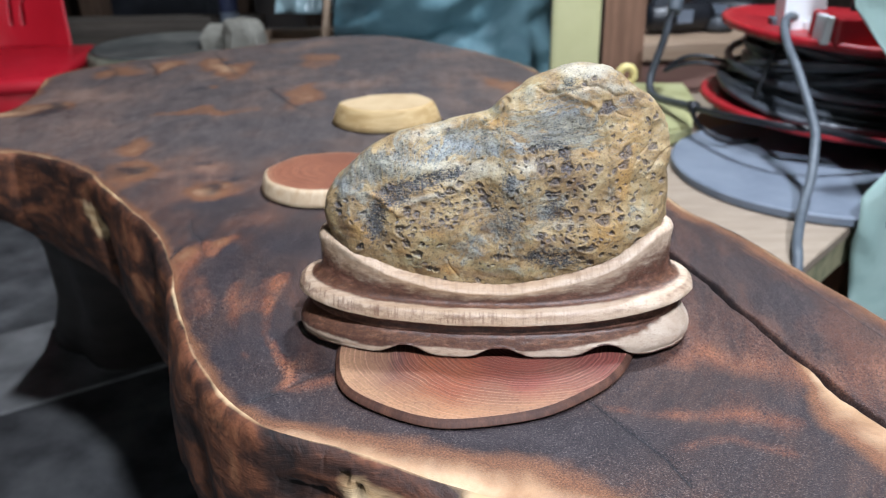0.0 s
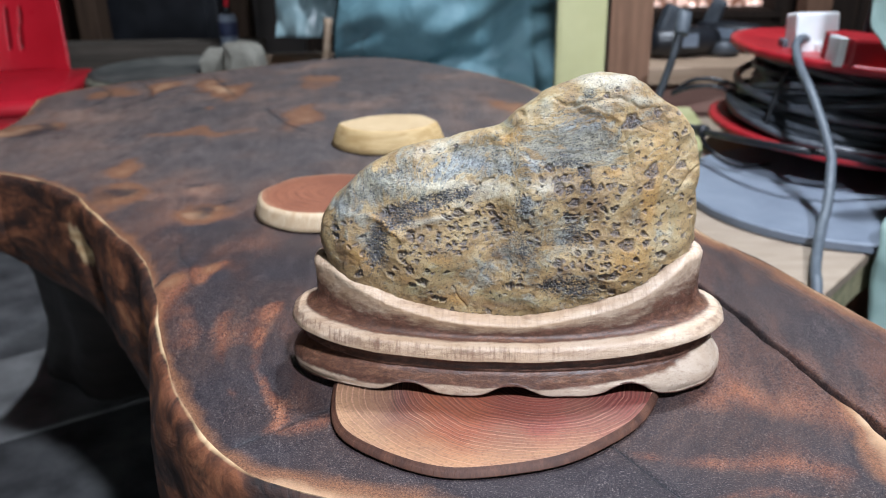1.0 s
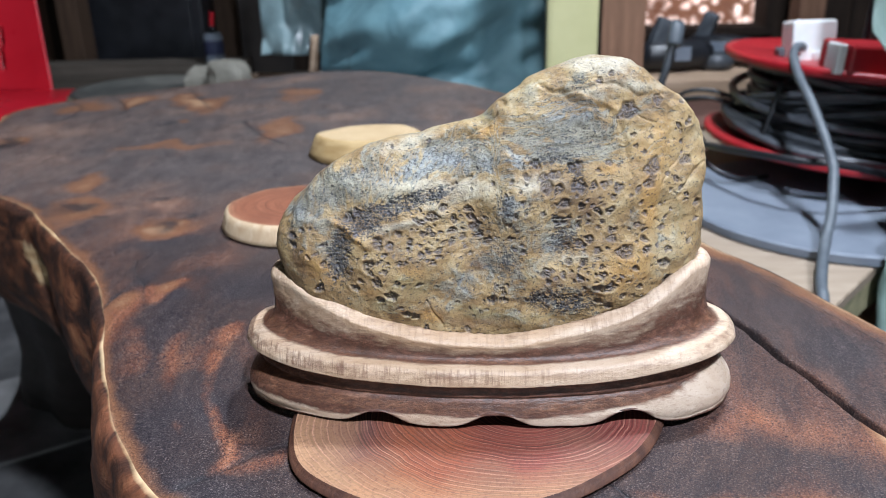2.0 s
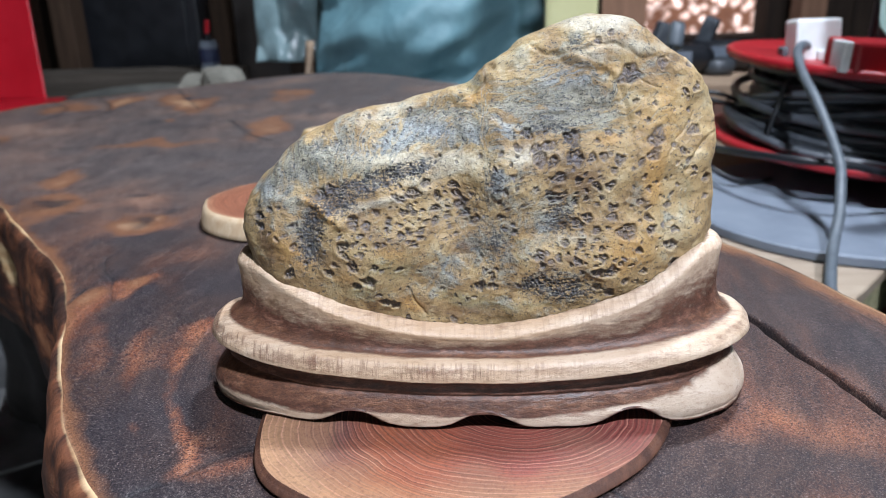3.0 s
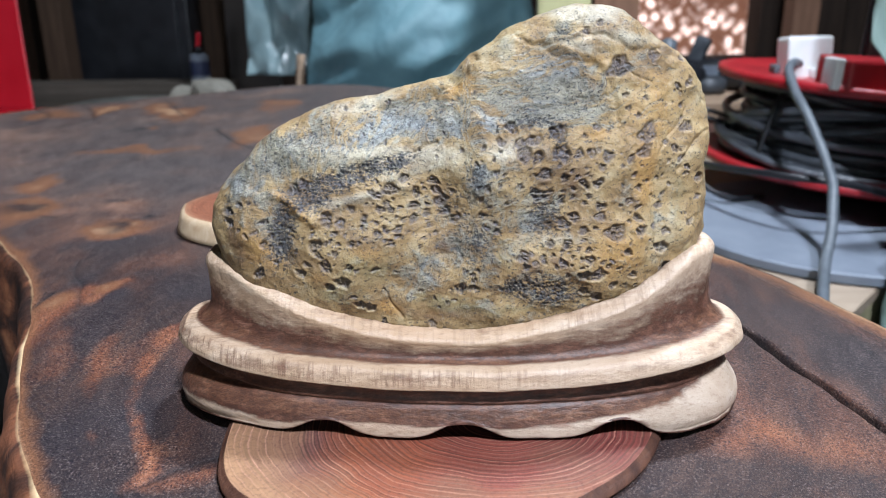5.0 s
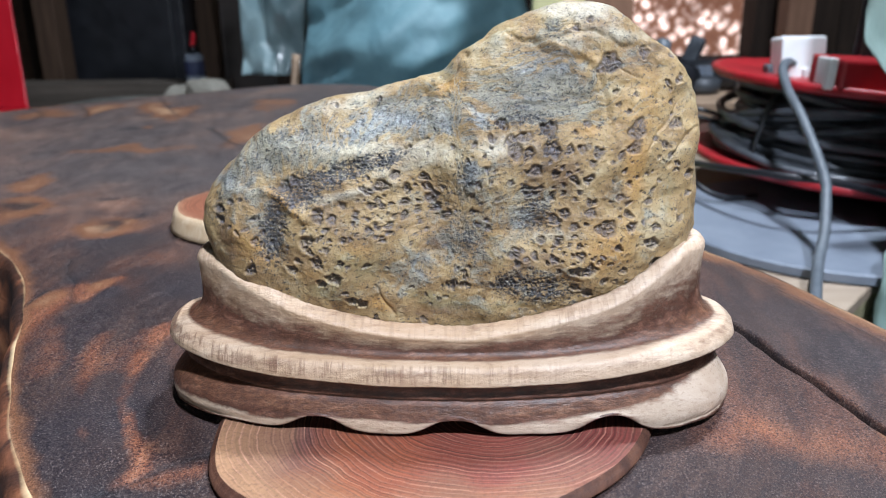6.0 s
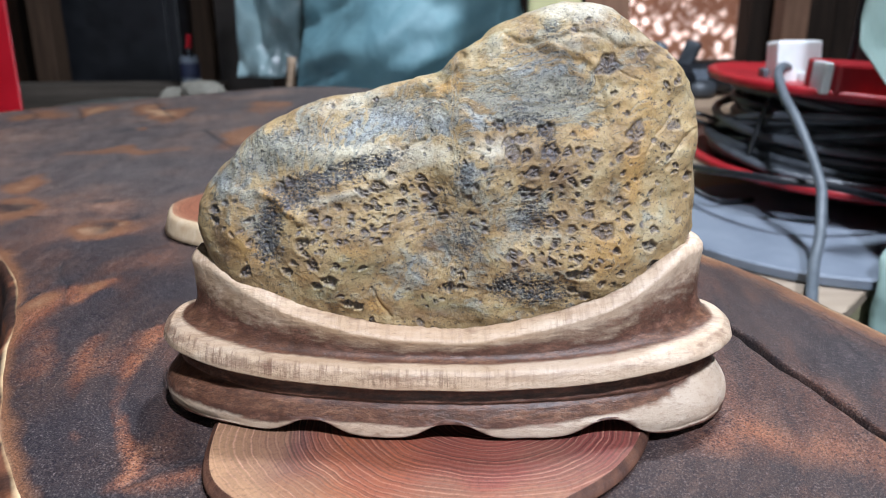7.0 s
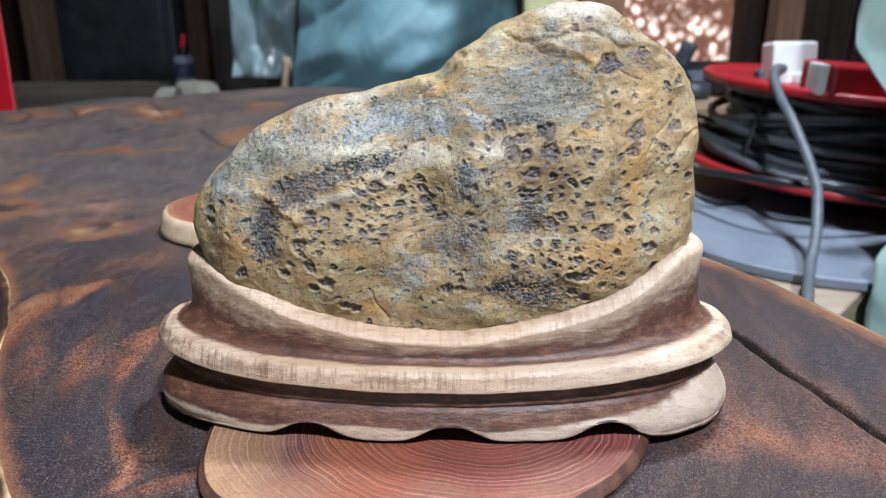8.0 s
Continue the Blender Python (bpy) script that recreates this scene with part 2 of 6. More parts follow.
    c = p.mix(p.ramp(grime, (0.58, 0.0), (0.70, 0.55)), c, p.ramp(stipple, (0.4, (0.055, 0.042, 0.034)), (0.6, (0.20, 0.150, 0.10))))
    rust = p.sum("ADD", p.attr("rust"), p.sum("MULTIPLY_ADD", mid, 1.6, -0.8))
    c = p.mix(p.ramp(rust, (0.25, 0.0), (0.9, 0.75)), c, p.ramp(stipple, (0.35, (0.075, 0.036, 0.022)), (0.6, (0.20, 0.105, 0.055))))
    c = p.mix(p.ramp(stipple, (0.28, 0.45), (0.39, 0.0)), c, (0.54, 0.46, 0.34))
    vein = p.ramp(hair, (0.35, 0.70), (0.43, 0.0))
    c = p.mix(p.sum("MULTIPLY", vein, p.ramp(veil, (0.05, 0.0), (0.5, 1.0))), c, (0.055, 0.058, 0.066))
    c = p.mix(p.ramp(big, (0.34, 0.20), (0.62, 0.05)), c, (0.045, 0.052, 0.068))
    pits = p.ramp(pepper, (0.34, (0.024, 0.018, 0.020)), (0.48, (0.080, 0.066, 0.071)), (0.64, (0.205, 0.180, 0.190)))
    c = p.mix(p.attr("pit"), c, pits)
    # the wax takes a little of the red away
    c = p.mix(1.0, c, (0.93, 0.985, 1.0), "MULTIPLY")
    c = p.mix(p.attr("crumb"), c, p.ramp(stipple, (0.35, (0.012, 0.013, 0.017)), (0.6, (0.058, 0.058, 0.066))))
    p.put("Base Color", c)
    p.put("Roughness", p.sum("MULTIPLY_ADD", stipple, 0.45, p.sum("MULTIPLY_ADD", p.attr("pit"), 0.25, 0.20)))
    relief = p.sum("MULTIPLY_ADD", p.sum("MULTIPLY", pepper, p.ramp(veil, (0.0, 0.35), (0.6, 1.0))), 1.0, p.sum("MULTIPLY", mid, 1.2))
    p.bump(p.sum("ADD", relief, p.sum("MULTIPLY", stipple, 0.8)), 0.0007, 0.7)
    return p.mat


def carved_wood():
    """Pale carved wood, its hollows stained brown, with short upright tool marks on its mouldings."""
    p = Paint("carved_wood", 0.5, 0, 0.40)
    n = p.noise(1.0, 5, 0.6, p.stretch((25, 140, 140)), 0.4)
    cut = p.noise(1.0, 4, 0.66, p.stretch((780, 60, 70)), 0.4)
    fleck = p.noise(900, 3, 0.7, p.stretch((0.45, 1, 1), (0, 8, 0)), 0.2)
    mottle = p.noise(330, 6, 0.74, p.stretch((0.30, 1, 1), (0, 8, 0)), 0.3)
    blotch = p.noise(45, 5, 0.65, p.stretch((0.6, 1, 1)), 0.6)
    pale = p.ramp(n, (0.25, (0.37, 0.235, 0.138)), (0.5, (0.475, 0.335, 0.225)), (0.75, (0.55, 0.425, 0.31)))
    pale = p.mix(p.ramp(blotch, (0.50, 0.0), (0.72, 0.55)), pale, (0.36, 0.240, 0.135))
    pale = p.mix(p.ramp(p.attr("cool_pale"), (0.0, 0.0), (1.0, 0.60)), pale, p.ramp(n, (0.3, (0.40, 0.330, 0.265)), (0.7, (0.51, 0.445, 0.38))))
    marks = p.sum("MULTIPLY", p.ramp(cut, (0.50, 0.0), (0.62, 0.85)), p.ramp(p.attr("marks"), (0.05, 0.0), (1.0, 1.0)))
    pale = p.mix(marks, pale, p.ramp(mottle, (0.3, (0.10, 0.050, 0.030)), (0.7, (0.27, 0.160, 0.10))))
    pale = p.mix(p.ramp(fleck, (0.56, 0.0), (0.70, 0.45)), pale, (0.20, 0.115, 0.068))
    stain_shade = p.ramp(mottle, (0.32, (0.025, 0.009, 0.006)), (0.50, (0.080, 0.030, 0.019)), (0.70, (0.195, 0.095, 0.063)))
    # amber brightens the stain, standing in for light on upward slopes
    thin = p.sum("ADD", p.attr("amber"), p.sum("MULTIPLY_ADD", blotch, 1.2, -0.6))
    stain_shade = p.mix(p.ramp(thin, (0.15, 0.0), (0.9, 0.85)), stain_shade, p.ramp(mottle, (0.32, (0.045, 0.016, 0.009)), (0.52, (0.115, 0.047, 0.025)), (0.70, (0.23, 0.115, 0.064))))
    stain_shade = p.mix(p.ramp(fleck, (0.40, 0.6), (0.52, 0.0)), stain_shade, (0.036, 0.015, 0.011))
    # brown stain, plus shade painted under the arches and at one end
    k = p.sum("ADD", p.attr("stain_shade"), p.sum("MULTIPLY_ADD", blotch, 0.9, -0.45))
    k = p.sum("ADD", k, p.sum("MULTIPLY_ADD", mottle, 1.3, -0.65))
    p.put("Base Color", p.mix(p.ramp(k, (0.14, 0.0), (0.38, 0.55), (0.62, 0.97)), pale, stain_shade))
    p.put("Roughness", p.sum("MULTIPLY_ADD", mottle, 0.3, 0.26))
    p.bump(p.sum("MULTIPLY_ADD", p.sum("MULTIPLY", cut, p.attr("marks")), 0.9, p.sum("MULTIPLY_ADD", fleck, 0.5, p.sum("MULTIPLY_ADD", mottle, 0.9, p.sum("MULTIPLY", n, 0.5)))), 0.0006, 0.8)
    return p.mat


def ring_wood(name, pith, dark, mid, light, pitch, edge=None, spread=0.35, line=None, blush=None):
    """The sawn face of a branch, with year rings round its pith."""
    p = Paint(name, 0.5, 0, 0.4)
    n = p.node("ShaderNodeMapping")
    p.plug(n.inputs[0], p.where)
    n.inputs["Location"].default_value = (-pith[0], -pith[1], 0)
    d = p.node("ShaderNodeVectorMath")
    d.operation = "LENGTH"
    flat = p.node("ShaderNodeVectorMath")
    flat.operation = "MULTIPLY"
    p.plug(flat.inputs[0], n.outputs[0])
    flat.inputs[1].default_value = (1, 1.25, 0)
    p.plug(d.inputs[0], flat.outputs[0])
    r = p.sum("ADD", d.outputs["Value"], p.sum("MULTIPLY_ADD", p.noise(22, 3), 0.010, -0.005))
    r = p.sum("ADD", r, p.sum("MULTIPLY_ADD", p.noise(110, 4), 0.0018, -0.0009))
    ring = p.sum("FRACT", p.sum("DIVIDE", r, pitch))
    ring = p.ramp(ring, (0.0, 0.0), (0.62, 0.05), (0.84, 0.9), (0.97, 0.0))
    wide = p.node("ShaderNodeTexNoise")
    wide.noise_dimensions = "1D"
    p.plug(wide.inputs["W"], p.sum("MULTIPLY", r, 230.0))
    wide.inputs["Detail"].default_value = 3
    c = p.ramp(wide.outputs[0], (0.30, dark), (0.45, mid), (0.70, light))
    if blush:
        # the heartwood turns from one tone to another across the slice
        far = p.node("ShaderNodeSeparateXYZ")
        p.plug(far.inputs[0], p.where)
        tone = p.sum("ADD", p.sum("MULTIPLY_ADD", far.outputs[0], 7.0, 0.5), p.sum("MULTIPLY_ADD", p.noise(30, 4), 0.5, -0.25))
        c = p.mix(0.68, c, p.mix(p.ramp(wide.outputs[0], (0.35, 0.0), (0.65, 1.0)), p.ramp(tone, *((at, tuple(v * 0.45 for v in k)) for at, k in blush)), p.ramp(tone, *blush)))
    if edge:
        c = p.mix(p.ramp(p.sum("ADD", p.attr("rim"), p.sum("MULTIPLY_ADD", p.noise(40, 3), spread, -spread / 2)), (0.15, 0.0), (0.8, 0.62)), c, edge)
    strength = p.sum("MULTIPLY", ring, p.sum("MULTIPLY", p.ramp(p.noise(75, 4), (0.3, 0.15), (0.7, 1.0)), p.ramp(wide.outputs[0], (0.40, 0.25), (0.62, 1.0))))
    c = p.mix(p.ramp(p.noise(38, 4), (0.4, 0.0), (0.75, 0.6)), c, dark)
    c = p.mix(strength, c, line or dark)
    fibre = p.noise(700, 3, 0.7)
    c = p.mix(p.ramp(fibre, (0.49, 0.0), (0.72, 0.5)), c, dark)
    p.put("Base Color", c)
    p.bump(p.sum("MULTIPLY_ADD", fibre, 0.8, p.sum("MULTIPLY", ring, 0.5)), 0.0003, 0.6)
    return p.mat


CHARRED, SIDE, STONE, CARVED = charred_wood(), slab_side(), river_stone(), carved_wood()
BIG_FACE = ring_wood("padauk_face", (0.018, -0.010), (0.050, 0.014, 0.012), (0.140, 0.036, 0.024), (0.225, 0.068, 0.043), 0.0023, (0.41, 0.235, 0.120), 1.0, (0.47, 0.255, 0.175),
                     ((0.02, (0.34, 0.20, 0.125)), (0.16, (0.13, 0.070, 0.060)), (0.30, (0.29, 0.086, 0.034)), (0.62, (0.25, 0.056, 0.038)), (0.95, (0.205, 0.050, 0.046))))
BIG_EDGE = timber("padauk_edge", (0.038, 0.015, 0.010), (0.125, 0.052, 0.029), (20, 20, 4), 8)
RED_FACE = ring_wood("red_face", (0.006, 0.002), (0.11, 0.035, 0.020), (0.23, 0.080, 0.042), (0.33, 0.135, 0.075), 0.0075, (0.40, 0.215, 0.12), 0.2)
PALE_EDGE = timber("pale_edge", (0.50, 0.34, 0.20), (0.70, 0.57, 0.40), (20, 20, 3), 8)
YELLOW_FACE = ring_wood("yellow_face", (0.02, 0.05), (0.36, 0.23, 0.11), (0.54, 0.39, 0.22), (0.63, 0.49, 0.31), 0.012)
YELLOW_EDGE = timber("yellow_edge", (0.40, 0.25, 0.10), (0.64, 0.47, 0.24), (3, 12, 30), 8)
RED_PLASTIC = plain("red_plastic", (0.50, 0.010, 0.022), (0.66, 0.020, 0.038), 6, 0.32, 0, 0.0001)
REEL_RED = plain("reel_red", (0.25, 0.008, 0.014), (0.40, 0.016, 0.022), 18, 0.38, 0, 0.0002)
RUBBER = plain("rubber", (0.040, 0.045, 0.053), (0.085, 0.096, 0.110), 60, 0.36)
GREY_RUBBER = plain("grey_rubber", (0.06, 0.073, 0.086), (0.105, 0.122, 0.14), 50, 0.5)
TUBE_STEEL = plain("tube_steel", (0.032, 0.036, 0.042), (0.065, 0.073, 0.083), 40, 0.45, 0.2)
WHITE_PLASTIC = plain("white_plastic", (0.70, 0.72, 0.72), (0.82, 0.83, 0.82), 30, 0.35)
GREY_BOARD = plain("grey_board", (0.125, 0.148, 0.185), (0.18, 0.208, 0.248), 14, 0.62)
PLY = timber("plywood", (0.26, 0.198, 0.145), (0.38, 0.303, 0.228), (2, 16, 16), 5)
RAW_END = plain("raw_end", (0.16, 0.17, 0.09), (0.42, 0.36, 0.21), 55, 0.85, 0, 0.003)
PINE = timber("pine", (0.30, 0.20, 0.13), (0.52, 0.38, 0.27), (1, 14, 14), 5)
BROWN = timber("brown_timber", (0.18, 0.095, 0.060), (0.33, 0.180, 0.115), (14, 14, 1), 5)
DARK_POST = timber("dark_post", (0.045, 0.026, 0.016), (0.110, 0.066, 0.042), (14, 14, 1), 5, 0.75)
DARK_TIMBER = timber("dark_timber", (0.020, 0.013, 0.010), (0.060, 0.038, 0.026), (14, 14, 1), 4, 0.8)
GREY_TIMBER = timber("grey_timber", (0.055, 0.045, 0.036), (0.125, 0.105, 0.085), (1, 14, 14), 5, 0.8)
PINKISH = timber("pinkish_timber", (0.25, 0.13, 0.10), (0.40, 0.23, 0.18), (1, 14, 14), 5)
YELLOW_PAINT = plain("yellow_paint", (0.52, 0.50, 0.25), (0.64, 0.61, 0.34), 7, 0.5)
OLIVE_PAINT = plain("olive_paint", (0.30, 0.295, 0.125), (0.41, 0.395, 0.21), 20, 0.6)
YELLOW_PLASTIC = plain("yellow_plastic", (0.62, 0.49, 0.16), (0.74, 0.61, 0.26), 30, 0.4)
BLACK_METAL = plain("black_metal", (0.006, 0.007, 0.009), (0.015, 0.016, 0.020), 20, 0.4)
CONCRETE = plain("concrete", (0.026, 0.026, 0.028), (0.115, 0.115, 0.115), 11, 0.85, 0, 0.002)
PALE_CONCRETE = plain("pale_concrete", (0.085, 0.084, 0.083), (0.26, 0.255, 0.25), 9, 0.85, 0, 0.002)
BAG_CLOTH = plain("bag_cloth", (0.20, 0.185, 0.15), (0.32, 0.30, 0.25), 25, 0.8, 0, 0.002)
BLUE_FILM = plain("blue_film", (0.22, 0.28, 0.46), (0.55, 0.60, 0.70), 40, 0.4)
BLACK_WOOD = plain("black_wood", (0.010, 0.008, 0.007), (0.035, 0.026, 0.022), 10, 0.7)
STUMP_TOP = plain("stump_top", (0.03, 0.033, 0.032), (0.16, 0.155, 0.135), 9, 0.75, 0, 0.002)
STUMP_SIDE = plain("stump_side", (0.12, 0.125, 0.085), (0.27, 0.26, 0.19), 22, 0.85, 0, 0.004)


def tarp_film(name, dark, light, rough=0.35):
    p = Paint(name, rough, 0, 0.5)
    p.put("Base Color", p.ramp(p.noise(7, 5, 0.6, None, 0.8), (0.3, dark), (0.7, light)))
    p.bump(p.sum("MULTIPLY_ADD", p.noise(30, 3, 0.5), 0.2, p.noise(11, 4, 0.5, p.stretch((1, 1, 0.6), (20, 0, 30)), 0.6)), 0.02, 0.5)
    return p.mat


TARP = tarp_film("teal_tarp", (0.085, 0.185, 0.22), (0.19, 0.345, 0.38), 0.6)
TARP_PALE = tarp_film("pale_tarp", (0.24, 0.36, 0.33), (0.38, 0.50, 0.45), 0.5)
FILM = tarp_film("clear_film", (0.15, 0.23, 0.25), (0.28, 0.38, 0.39), 0.2)


def daylight():
    """Sunlit leaves and sky gaps beyond the lattice."""
    p = Paint("daylight", 1.0)
    n = p.noise(9, 4, 0.7)
    d = p.cells(26)
    glow = p.ramp(d, (0.0, (1.0, 0.92, 0.92)), (0.38, (0.75, 0.55, 0.50)), (0.62, (0.13, 0.06, 0.04)))
    p.put("Base Color", (0.0, 0.0, 0.0))
    p.put("Emission Color", p.mix(p.ramp(n, (0.40, 0.0), (0.58, 1.0)), (0.10, 0.045, 0.03), glow))
    p.put("Emission Strength", 2.2)
    return p.mat


DAYLIGHT = daylight()

# ---- building helpers ----


def mesh_of(name, verts, faces, material, smooth=True):
    me = bpy.data.meshes.new(name)
    me.from_pydata([tuple(map(float, v)) for v in verts], [], faces)
    me.materials.append(material)
    if smooth:
        me.shade_smooth()
    me.update()
    return me


def put_mesh(name, me, parent=None, label=""):
    ob = new(name, me)
    if parent:
        ob.parent = parent
    if label:
        ob["label"] = label
    return ob


def part(name, bm, material, parent=None, label="", smooth=False):
    me = bpy.data.meshes.new(name)
    bm.to_mesh(me)
    bm.free()
    me.materials.append(material)
    if smooth:
        me.shade_smooth()
    return put_mesh(name, me, parent, label)


def thing(name, place, label, category, group=""):
    ob = new(name)
    ob.location = place
    ob.empty_display_size = 0.02
    return tagged(ob, label, category, group)


def values(me, **fields):
    for key, v in fields.items():
        a = me.attributes.new(key, "FLOAT", "POINT")
        a.data.foreach_set("value", np.asarray(v, np.float32))


def box(size, at=(0, 0, 0), bevel=0.002, turn=(0, 0, 0), bm=None):
    """A block with softened edges."""
    one = bmesh.new()
    bmesh.ops.create_cube(one, size=1.0)
    bmesh.ops.scale(one, vec=size, verts=one.verts)
    if bevel:
        bmesh.ops.bevel(one, geom=one.edges[:], offset=bevel, segments=2, affect="EDGES", profile=0.6)
    one.transform(pose(*at, *turn))
    if bm is None:
        return one
    me = bpy.data.meshes.new("tmp")
    one.to_mesh(me)
    one.free()
    bm.from_mesh(me)
    bpy.data.meshes.remove(me)
    return bm


def turned(profile, count=48, at=(0, 0, 0), turn=(0, 0, 0)):
    """A body of revolution from (radius, height) pairs, closed at the ends."""
    bm = bmesh.new()
    rings = []
    for r, h in profile:
        rings.append([bm.verts.new((r * math.cos(2 * math.pi * k / count), r * math.sin(2 * math.pi * k / count), h)) for k in range(count)])
    for a, b in zip(rings, rings[1:]):
        for k in range(count):
            j = (k + 1) % count
            bm.faces.new((a[k], a[j], b[j], b[k]))
    bm.faces.new(rings[0][::-1])
    bm.faces.new(rings[-1])
    bm.transform(pose(*at, *turn))
    return bm


def pipe(points, radius, sides=12, steps=8):
    """A round tube along a smooth curve through the points."""
    p = [Vector(q) for q in points]
    path = []
    for i in range(len(p) - 1):
        a, b, c, d = p[max(i - 1, 0)], p[i], p[i + 1], p[min(i + 2, len(p) - 1)]
        for k in range(steps):
            f = k / steps
            path.append(0.5 * (2 * b + (c - a) * f + (2 * a - 5 * b + 4 * c - d) * f * f + (3 * b - a - 3 * c + d) * f ** 3))
    path.append(p[-1])
    bm = bmesh.new()
    rings = []
    side = None
    for i, q in enumerate(path):
        way = (path[min(i + 1, len(path) - 1)] - path[max(i - 1, 0)]).normalized()
        if side is None:
            side = way.orthogonal().normalized()
        side = (side - way * side.dot(way)).normalized()
        up = way.cross(side)
        rings.append([bm.verts.new(q + radius * (math.cos(2 * math.pi * k / sides) * side + math.sin(2 * math.pi * k / sides) * up)) for k in range(sides)])
    for a, b in zip(rings, rings[1:]):
        for k in range(sides):
            j = (k + 1) % sides
            bm.faces.new((a[k], a[j], b[j], b[k]))
    bm.faces.new(rings[0][::-1])
    bm.faces.new(rings[-1])
    return bm


TOP = 0.52      # height of the slab's top

# ---- the room ----


def wall(name, size, at, material, label):
    ob = part(name, box(size, at, 0), material)
    return tagged(ob, label, "wall", kind="structure")


fl = part("floor", box((6.0, 7.0, 0.1), (0, 0.5, -0.05), 0), CONCRETE)
tagged(fl, "dark stained concrete workshop floor", "floor", kind="structure")
slab_bm = box((1.7, 0.26, 0.005), (-0.716, 1.145, 0.0025), 0.001, (0, 0, 32))
tagged(part("pavement", slab_bm, PALE_CONCRETE), "pale worn concrete strip in the floor", "floor", kind="structure")
# unseen wall behind the viewer; its doorway is assumed, to hold the fill
south = bmesh.new()
for a, b, c, d in ((-3.0, -0.9, 0, 2.7), (0.9, 3.0, 0, 2.7), (-0.9, 0.9, 2.1, 2.7)):
    box((b - a, 0.1, d - c), ((a + b) / 2, -2.95, (c + d) / 2), 0, (0, 0, 0), south)
tagged(part("wall_south", south, DARK_TIMBER), "dark timber wall with a wide open doorway", "wall", kind="structure")
wall("wall_west", (0.1, 7.0, 2.7), (-2.95, 0.5, 1.35), DARK_TIMBER, "dark timber side wall")
wall("wall_east", (0.1, 7.0, 2.7), (2.95, 0.5, 1.35), DARK_TIMBER, "dark timber side wall")
ce = part("ceiling", box((6.0, 7.0, 0.1), (0, 0.5, 2.75), 0), DARK_TIMBER)
tagged(ce, "dark timber ceiling", "ceiling", kind="structure")

WIN = (0.66, 1.20, 0.335, 1.05)
WALL_Y = 3.25


def back_wall():
    bm = bmesh.new()
    x0, x1, z0, z1 = WIN
    for a, b, c, d in ((-2.9, x0, 0, 2.7), (x1, 2.9, 0, 2.7), (x0, x1, 0, z0), (x0, x1, z1, 2.7)):
        box((b - a, 0.1, d - c), ((a + b) / 2, WALL_Y + 0.05, (c + d) / 2), 0, (0, 0, 0), bm)
    ob = part("wall_north", bm, DARK_TIMBER)
    tagged(ob, "dark brown timber back wall with a small lattice window", "wall", kind="structure")
    for k in range(26):
        w = 0.11
        x = -1.9 + k * 0.145
        for z0b, z1b in ((0, 2.7),) if not (WIN[0] - 0.06 < x < WIN[1] + 0.06) else ((0, WIN[2] - 0.03), (WIN[3] + 0.03, 2.7)):
            part("plank", box((w, 0.016, z1b - z0b), (x, WALL_Y - 0.008, (z0b + z1b) / 2), 0.003), DARK_TIMBER, ob)
    win = thing("window_1", ((x0 + x1) / 2, WALL_Y, z0), "wooden lattice window full of bright daylight", "window")
    win["kind"] = "structure"
    inv = Matrix.Translation(win.location).inverted()

    def bit(name, bm2, mat, label=""):
        bm2.transform(inv)
        return part(name, bm2, mat, win, label)
    bit("window_frame", box((x1 - x0 + 0.06, 0.12, 0.03), ((x0 + x1) / 2, WALL_Y + 0.03, z0 - 0.016)), DARK_TIMBER)
    bit("window_frame", box((x1 - x0 + 0.06, 0.12, 0.03), ((x0 + x1) / 2, WALL_Y + 0.03, z1 + 0.016)), DARK_TIMBER)
    for x in (x0 - 0.016, x1 + 0.016):
        bit("window_frame", box((0.03, 0.12, z1 - z0), (x, WALL_Y + 0.03, (z0 + z1) / 2)), DARK_TIMBER)
    back = part("backdrop", box((1.6, 0.01, 1.4), (0.95, WALL_Y + 0.5, 0.8), 0), DAYLIGHT)
    tagged(back, "sunlit foliage outdoors beyond the window", "backdrop", kind="structure")


back_wall()

# ---- the slab table ----
OUTLINE = [(-0.379, 0.680), (-0.357, 0.677), (-0.318, 0.655), (-0.282, 0.624), (-0.259, 0.593), (-0.224, 0.551), (-0.188, 0.504),
           (-0.161, 0.453), (-0.144, 0.410), (-0.119, 0.357), (-0.095, 0.319), (-0.075, 0.298), (-0.054, 0.285), (-0.034, 0.278),
           (-0.012, 0.269), (0.011, 0.257), (0.035, 0.246), (0.085, 0.222), (0.160, 0.195), (0.250, 0.195), (0.278, 0.250),
           (0.254, 0.325), (0.231, 0.385), (0.212, 0.435), (0.192, 0.492), (0.166, 0.545), (0.150, 0.640), (0.138, 0.780),
           (0.126, 0.890), (0.104, 0.975), (0.045, 1.079), (-0.039, 1.172), (-0.107, 1.214), (-0.188, 1.203), (-0.266, 1.150),
           (-0.362, 1.084), (-0.441, 1.028), (-0.470, 0.975), (-0.462, 0.935), (-0.442, 0.850), (-0.455, 0.800), (-0.520, 0.750), (-0.470, 0.690)]
CRACK = [(0.132, 0.480), (0.142, 0.453), (0.1505, 0.428), (0.1545, 0.412), (0.1585, 0.396), (0.1635, 0.378), (0.1665, 0.364), (0.1710, 0.348), (0.1765, 0.330), (0.181, 0.313), (0.1895, 0.292), (0.205, 0.262)]
HAIR = [(0.062, 0.322), (0.071, 0.311), (0.083, 0.291), (0.094, 0.274), (0.100, 0.258)]
SEAM = [(0.178, 0.490), (0.200, 0.430), (0.214, 0.385), (0.230, 0.330)]
